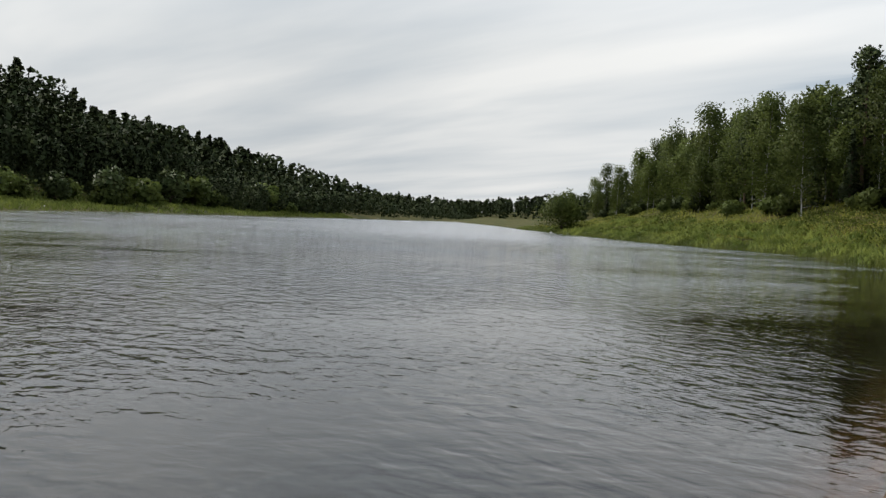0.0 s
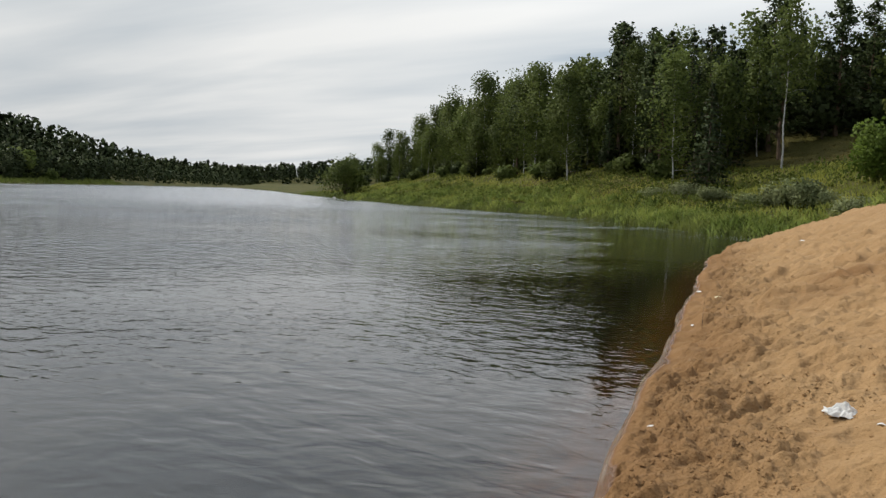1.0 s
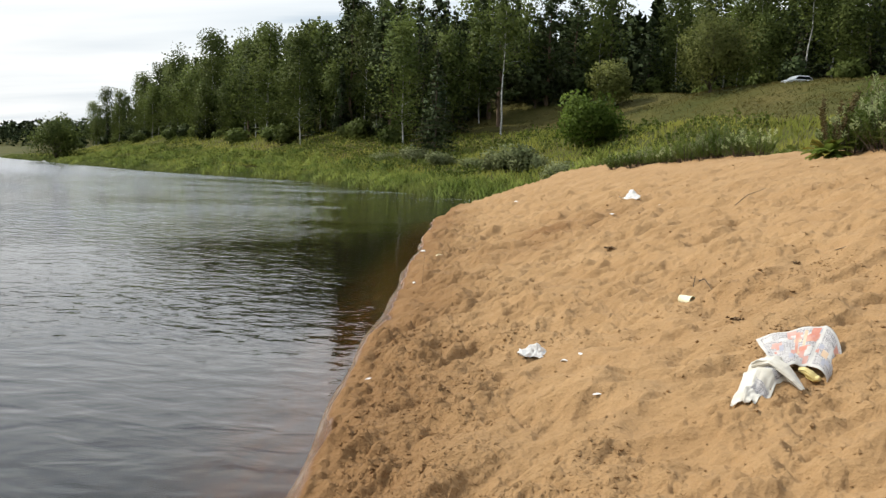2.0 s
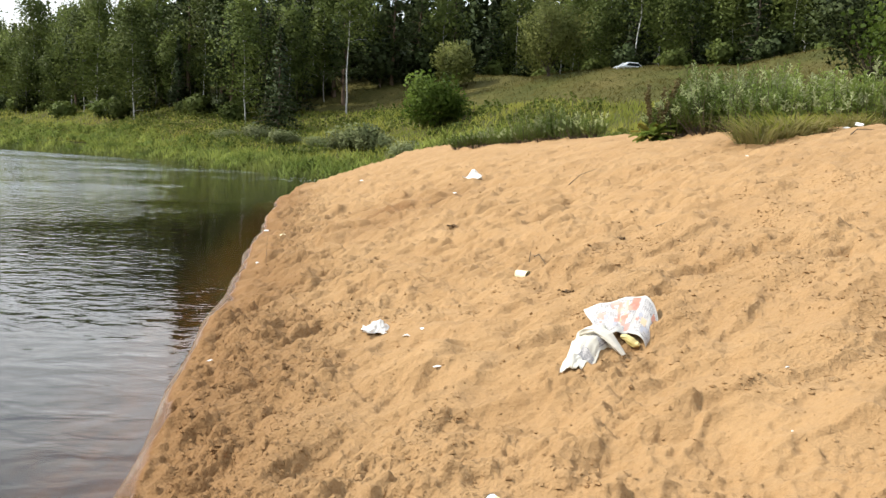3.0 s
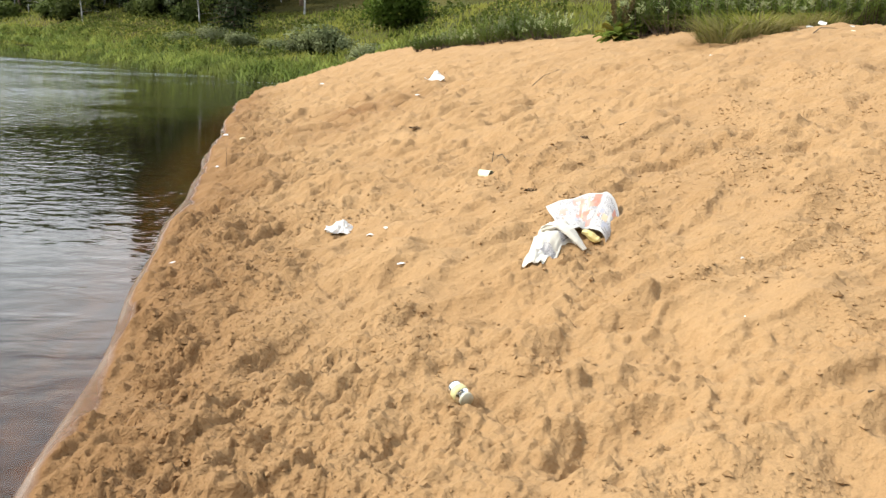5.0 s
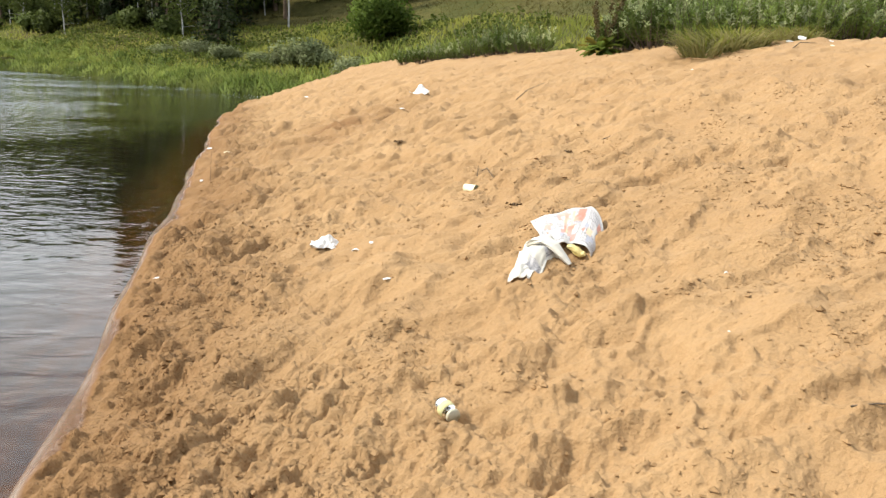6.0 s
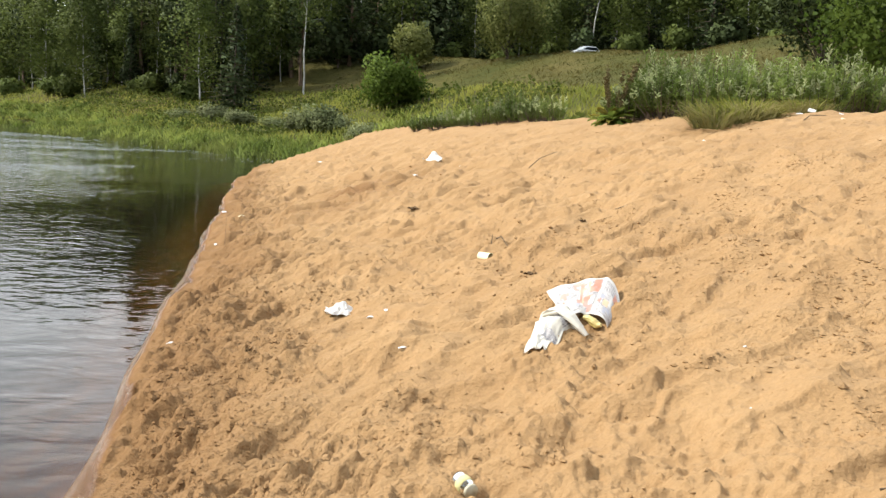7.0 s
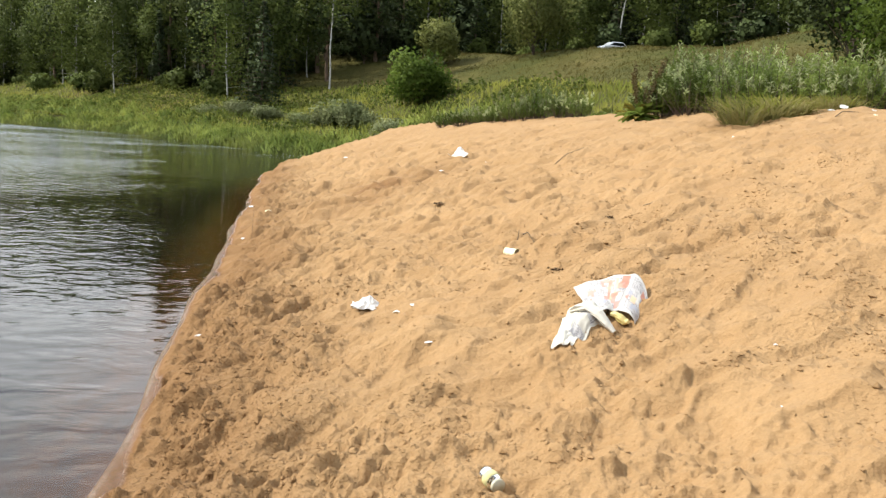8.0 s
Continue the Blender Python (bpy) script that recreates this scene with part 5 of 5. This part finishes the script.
def bevelled_box(size, width, segments=2):
    bm = bmesh.new()
    bmesh.ops.create_cube(bm, size=1)
    bmesh.ops.scale(bm, vec=size, verts=bm.verts)
    bmesh.ops.bevel(bm, geom=bm.edges[:], offset=width, segments=segments, affect="EDGES")
    return bm


def small_box():
    box = new("small_box")
    part("sleeve", bevelled_box((0.056, 0.040, 0.011), 0.002), WHITE, box, "white card edges")
    lid = part("cover", bevelled_box((0.0545, 0.0385, 0.003), 0.001), GREY_CARD, box, "dark grey top")
    lid.location = (0, 0, 0.006)
    box.matrix_basis = Matrix.Translation((0.553, 2.146, surface(0.553, 2.146) + 0.004)) @ Euler((-0.05, -0.12, radians(32))).to_matrix().to_4x4()
    return tagged(box, "small flat grey and white cardboard box on sand", "box")


small_box()


def scrap(place, length, width, turn, mat, label="torn scrap of white paper on the sand"):
    V = []
    n = 5
    for i in range(n + 1):
        q = i / n
        lift = 0.25 * length * math.sin(math.pi * q) * (0.5 + 0.5 * math.sin(place[0] * 9))
        wide = width * (0.75 + 0.25 * math.sin(5 * q + place[1]))
        V += [((q - 0.5) * length, -wide / 2, lift), ((q - 0.5) * length, wide / 2, lift + 0.1 * width)]
    V += [(a, b, c - 0.003) for a, b, c in V]
    F, o = [], 2 * (n + 1)
    for i in range(n):
        a = 2 * i
        F += [(a, a + 2, a + 3, a + 1), (o + a, o + a + 1, o + a + 3, o + a + 2), (a, a + o, a + o + 2, a + 2), (a + 1, a + 3, a + 3 + o, a + 1 + o)]
    F += [(0, 1, 1 + o, o), (2 * n, 2 * n + o, 2 * n + 1 + o, 2 * n + 1)]
    ob = mesh_object("paper_scrap", V, F, [mat])
    ob.matrix_basis = Matrix.Translation((*place, surface(*place) + 0.004)) @ Euler((0.1, -0.1, turn)).to_matrix().to_4x4()
    return tagged(ob, label, "scrap", "paper scraps")


for place, length, width, turn, mat in (
    ((-0.415, 6.18), 0.06, 0.022, -0.3, WHITE), ((-0.298, 6.185), 0.035, 0.03, 0.8, WHITE), ((-0.132, 5.14), 0.075, 0.022, 0.5, WHITE),
    ((-2.09, 6.80), 0.09, 0.035, 0.5, WHITE), ((-4.42, 18.1), 0.12, 0.09, 0.2, WHITE), ((-3.47, 15.5), 0.12, 0.08, 0.6, CREAM), ((0.598, 16.3), 0.1, 0.08, 0.1, WHITE),
    ((-3.9, 29.5), 0.4, 0.14, 0.1, WHITE), ((5.3, 10.9), 0.05, 0.06, 0.4, CREAM), ((5.9, 12.2), 0.07, 0.07, 1.4, WHITE), ((1.62, 4.1), 0.02, 0.012, 0.2, WHITE), ((1.35, 3.3), 0.014, 0.01, 0.9, WHITE),
    ((-0.28, 15.0), 0.09, 0.06, 1.0, WHITE), ((-3.2, 12.6), 0.06, 0.04, 0.9, WHITE), ((5.55, 12.75), 0.12, 0.1, 0.3, WHITE), ((5.75, 12.8), 0.16, 0.12, 0.9, WHITE), ((5.3, 12.55), 0.1, 0.07, 1.9, CREAM), ((3.75, 11.6), 0.06, 0.05, 0.0, WHITE),
):
    scrap(place, length, width, turn, mat)


def twig(points, radius, label="dry brown twig lying on the sand"):
    pts = [Vector((px, py, surface(px, py) + h)) for px, py, h in points]
    v, f = tube(pts, [radius * (1 - 0.6 * i / (len(pts) - 1)) for i in range(len(pts))], 5)
    return tagged(mesh_object("twig", v, f, [TWIG], smooth=True), label, "twig", "twigs")


twig([(0.60, 7.85, 0.0), (0.595, 7.86, 0.06), (0.605, 7.88, 0.13)], 0.007, "short dry stalk standing in the sand")
twig([(0.64, 7.85, 0.05), (0.68, 7.8, 0.035), (0.74, 7.72, 0.005)], 0.007)
twig([(1.44, 2.47, 0.004), (1.52, 2.465, 0.010), (1.64, 2.48, 0.006)], 0.004)
twig([(1.55, 13.3, 0.01), (1.75, 13.6, 0.03), (2.05, 13.8, 0.01)], 0.008)
twig([(1.78, 8.0, 0.004), (1.86, 7.96, 0.008), (1.98, 7.9, 0.004)], 0.005)
twig([(5.1, 11.6, 0.02), (5.25, 11.75, 0.06), (5.5, 11.8, 0.02)], 0.009)
twig([(-3.0, 12.3, 0.0), (-3.0, 12.32, 0.25), (-2.98, 12.3, 0.5)], 0.004, "thin dry stalk standing in the sand")


def dark_clump(place, size, seed):
    # dark brown flakes added to stand in for a shaded hollow with crumbs
    g = np.random.default_rng(seed)
    c = np.stack([g.normal(size=40) * size * 0.4, g.normal(size=40) * size * 0.25, np.abs(g.normal(size=40)) * size * 0.12], -1)
    v, f = cards(c, size * 0.4, 0.3)
    ob = fast_mesh("dark_flakes", v, f, HOLLOW_BROWN, smooth=False)
    ob.location = (*place, surface(*place))
    return tagged(ob, "small clump of dark brown flakes in place of a shaded sand hollow", "leaf litter", "leaf litter")


dark_clump((0.815, 6.56), 0.06, 1)
dark_clump((-0.23, 11.82), 0.09, 4)
dark_clump((1.44, 7.84), 0.05, 6)


def stone(place, size, z, seed):
    bm = bmesh.new()
    bmesh.ops.create_icosphere(bm, subdivisions=2, radius=size / 2)
    for v in bm.verts:
        v.co *= 1 + 0.35 * noise.noise(v.co * 3 / size + Vector((seed, 0, 0)))
        v.co.z *= 0.6
    ob = part("stone", bm, STONE, None)
    ob.location = (*place, z)
    return tagged(ob, "pale stone at the water's edge", "stone", "stones")


for n, (az, dist, size) in enumerate(((-31.2, 127, 0.55), (-26.9, 106, 0.6), (-70.9, 166, 0.7), (-66.4, 196, 0.6), (-38.0, 185, 0.7), (-28.4, 112, 0.5))):
    px, py = polar(az, dist)
    stone((px, py), size, max(0.05, float(ground_height(np.array([px]), np.array([py]))[0])), n)


# ---- parked car at the top of the slope ----
def parked_car(m):
    mp, t, p = material("car_paint")
    p.inputs["Base Color"].default_value = (0.55, 0.58, 0.60, 1)
    p.inputs["Metallic"].default_value, p.inputs["Roughness"].default_value = 0.3, 0.25
    mg, t, p = material("car_glass")
    p.inputs["Base Color"].default_value, p.inputs["Roughness"].default_value = (0.02, 0.025, 0.03, 1), 0.05
    mr, t, p = material("tyre_rubber")
    p.inputs["Base Color"].default_value, p.inputs["Roughness"].default_value = (0.02, 0.02, 0.02, 1), 0.8
    car = new("parked_car")
    side = [(-2.1, 0.35), (-2.12, 0.75), (-2.0, 0.92), (-1.55, 0.98), (-0.95, 1.42), (0.35, 1.45), (1.0, 0.98), (1.95, 0.85), (2.12, 0.62), (2.1, 0.35)]
    bm = bmesh.new()
    rings = []
    for y, k in ((-0.82, 0.93), (-0.74, 1.0), (0.74, 1.0), (0.82, 0.93)):
        rings.append([bm.verts.new((px, y * (1 - 0.16 * max(0, pz - 0.95) / 0.5), 0.35 + (pz - 0.35) * k)) for px, pz in side])
    for a, b in zip(rings[:-1], rings[1:]):
        for i in range(len(side)):
            j = (i + 1) % len(side)
            bm.faces.new((a[i], a[j], b[j], b[i]))
    bm.faces.new(rings[0][::-1])
    bm.faces.new(rings[-1])
    body = part("body", bm, mp, car)
    for s in (-1, 1):
        bm = bmesh.new()
        q = [bm.verts.new((px, s * 0.79, pz)) for px, pz in ((-1.35, 0.98), (-0.88, 1.32), (0.30, 1.34), (0.82, 0.98))]
        bm.faces.new(q)
        bmesh.ops.solidify(bm, geom=bm.faces[:], thickness=0.03)
        part("side_window", bm, mg, body)
        for wx in (-1.3, 1.3):
            v, f = lathe([(-0.1, 0.02), (-0.1, 0.30), (-0.07, 0.33), (0.07, 0.33), (0.1, 0.30), (0.1, 0.02)], 20)
            wheel = mesh_object("wheel", v, f, [mr], car, smooth=True)
            wheel.matrix_basis = Matrix.Translation((wx, s * 0.72, 0.33)) @ Matrix.Rotation(math.pi / 2, 4, "Z")
    bm = bmesh.new()
    bm.faces.new([bm.verts.new(c) for c in ((0.42, -0.62, 1.42), (0.42, 0.62, 1.42), (0.98, 0.68, 1.02), (0.98, -0.68, 1.02))])
    bmesh.ops.solidify(bm, geom=bm.faces[:], thickness=0.03)
    part("windscreen", bm, mg, body)
    car.matrix_basis = m
    return tagged(car, "silver-grey car parked at the top of the slope", "car")


px, py = polar(10.2, 99)
parked_car(at_ground(px, py, 0.35, 1.0, 0.75))
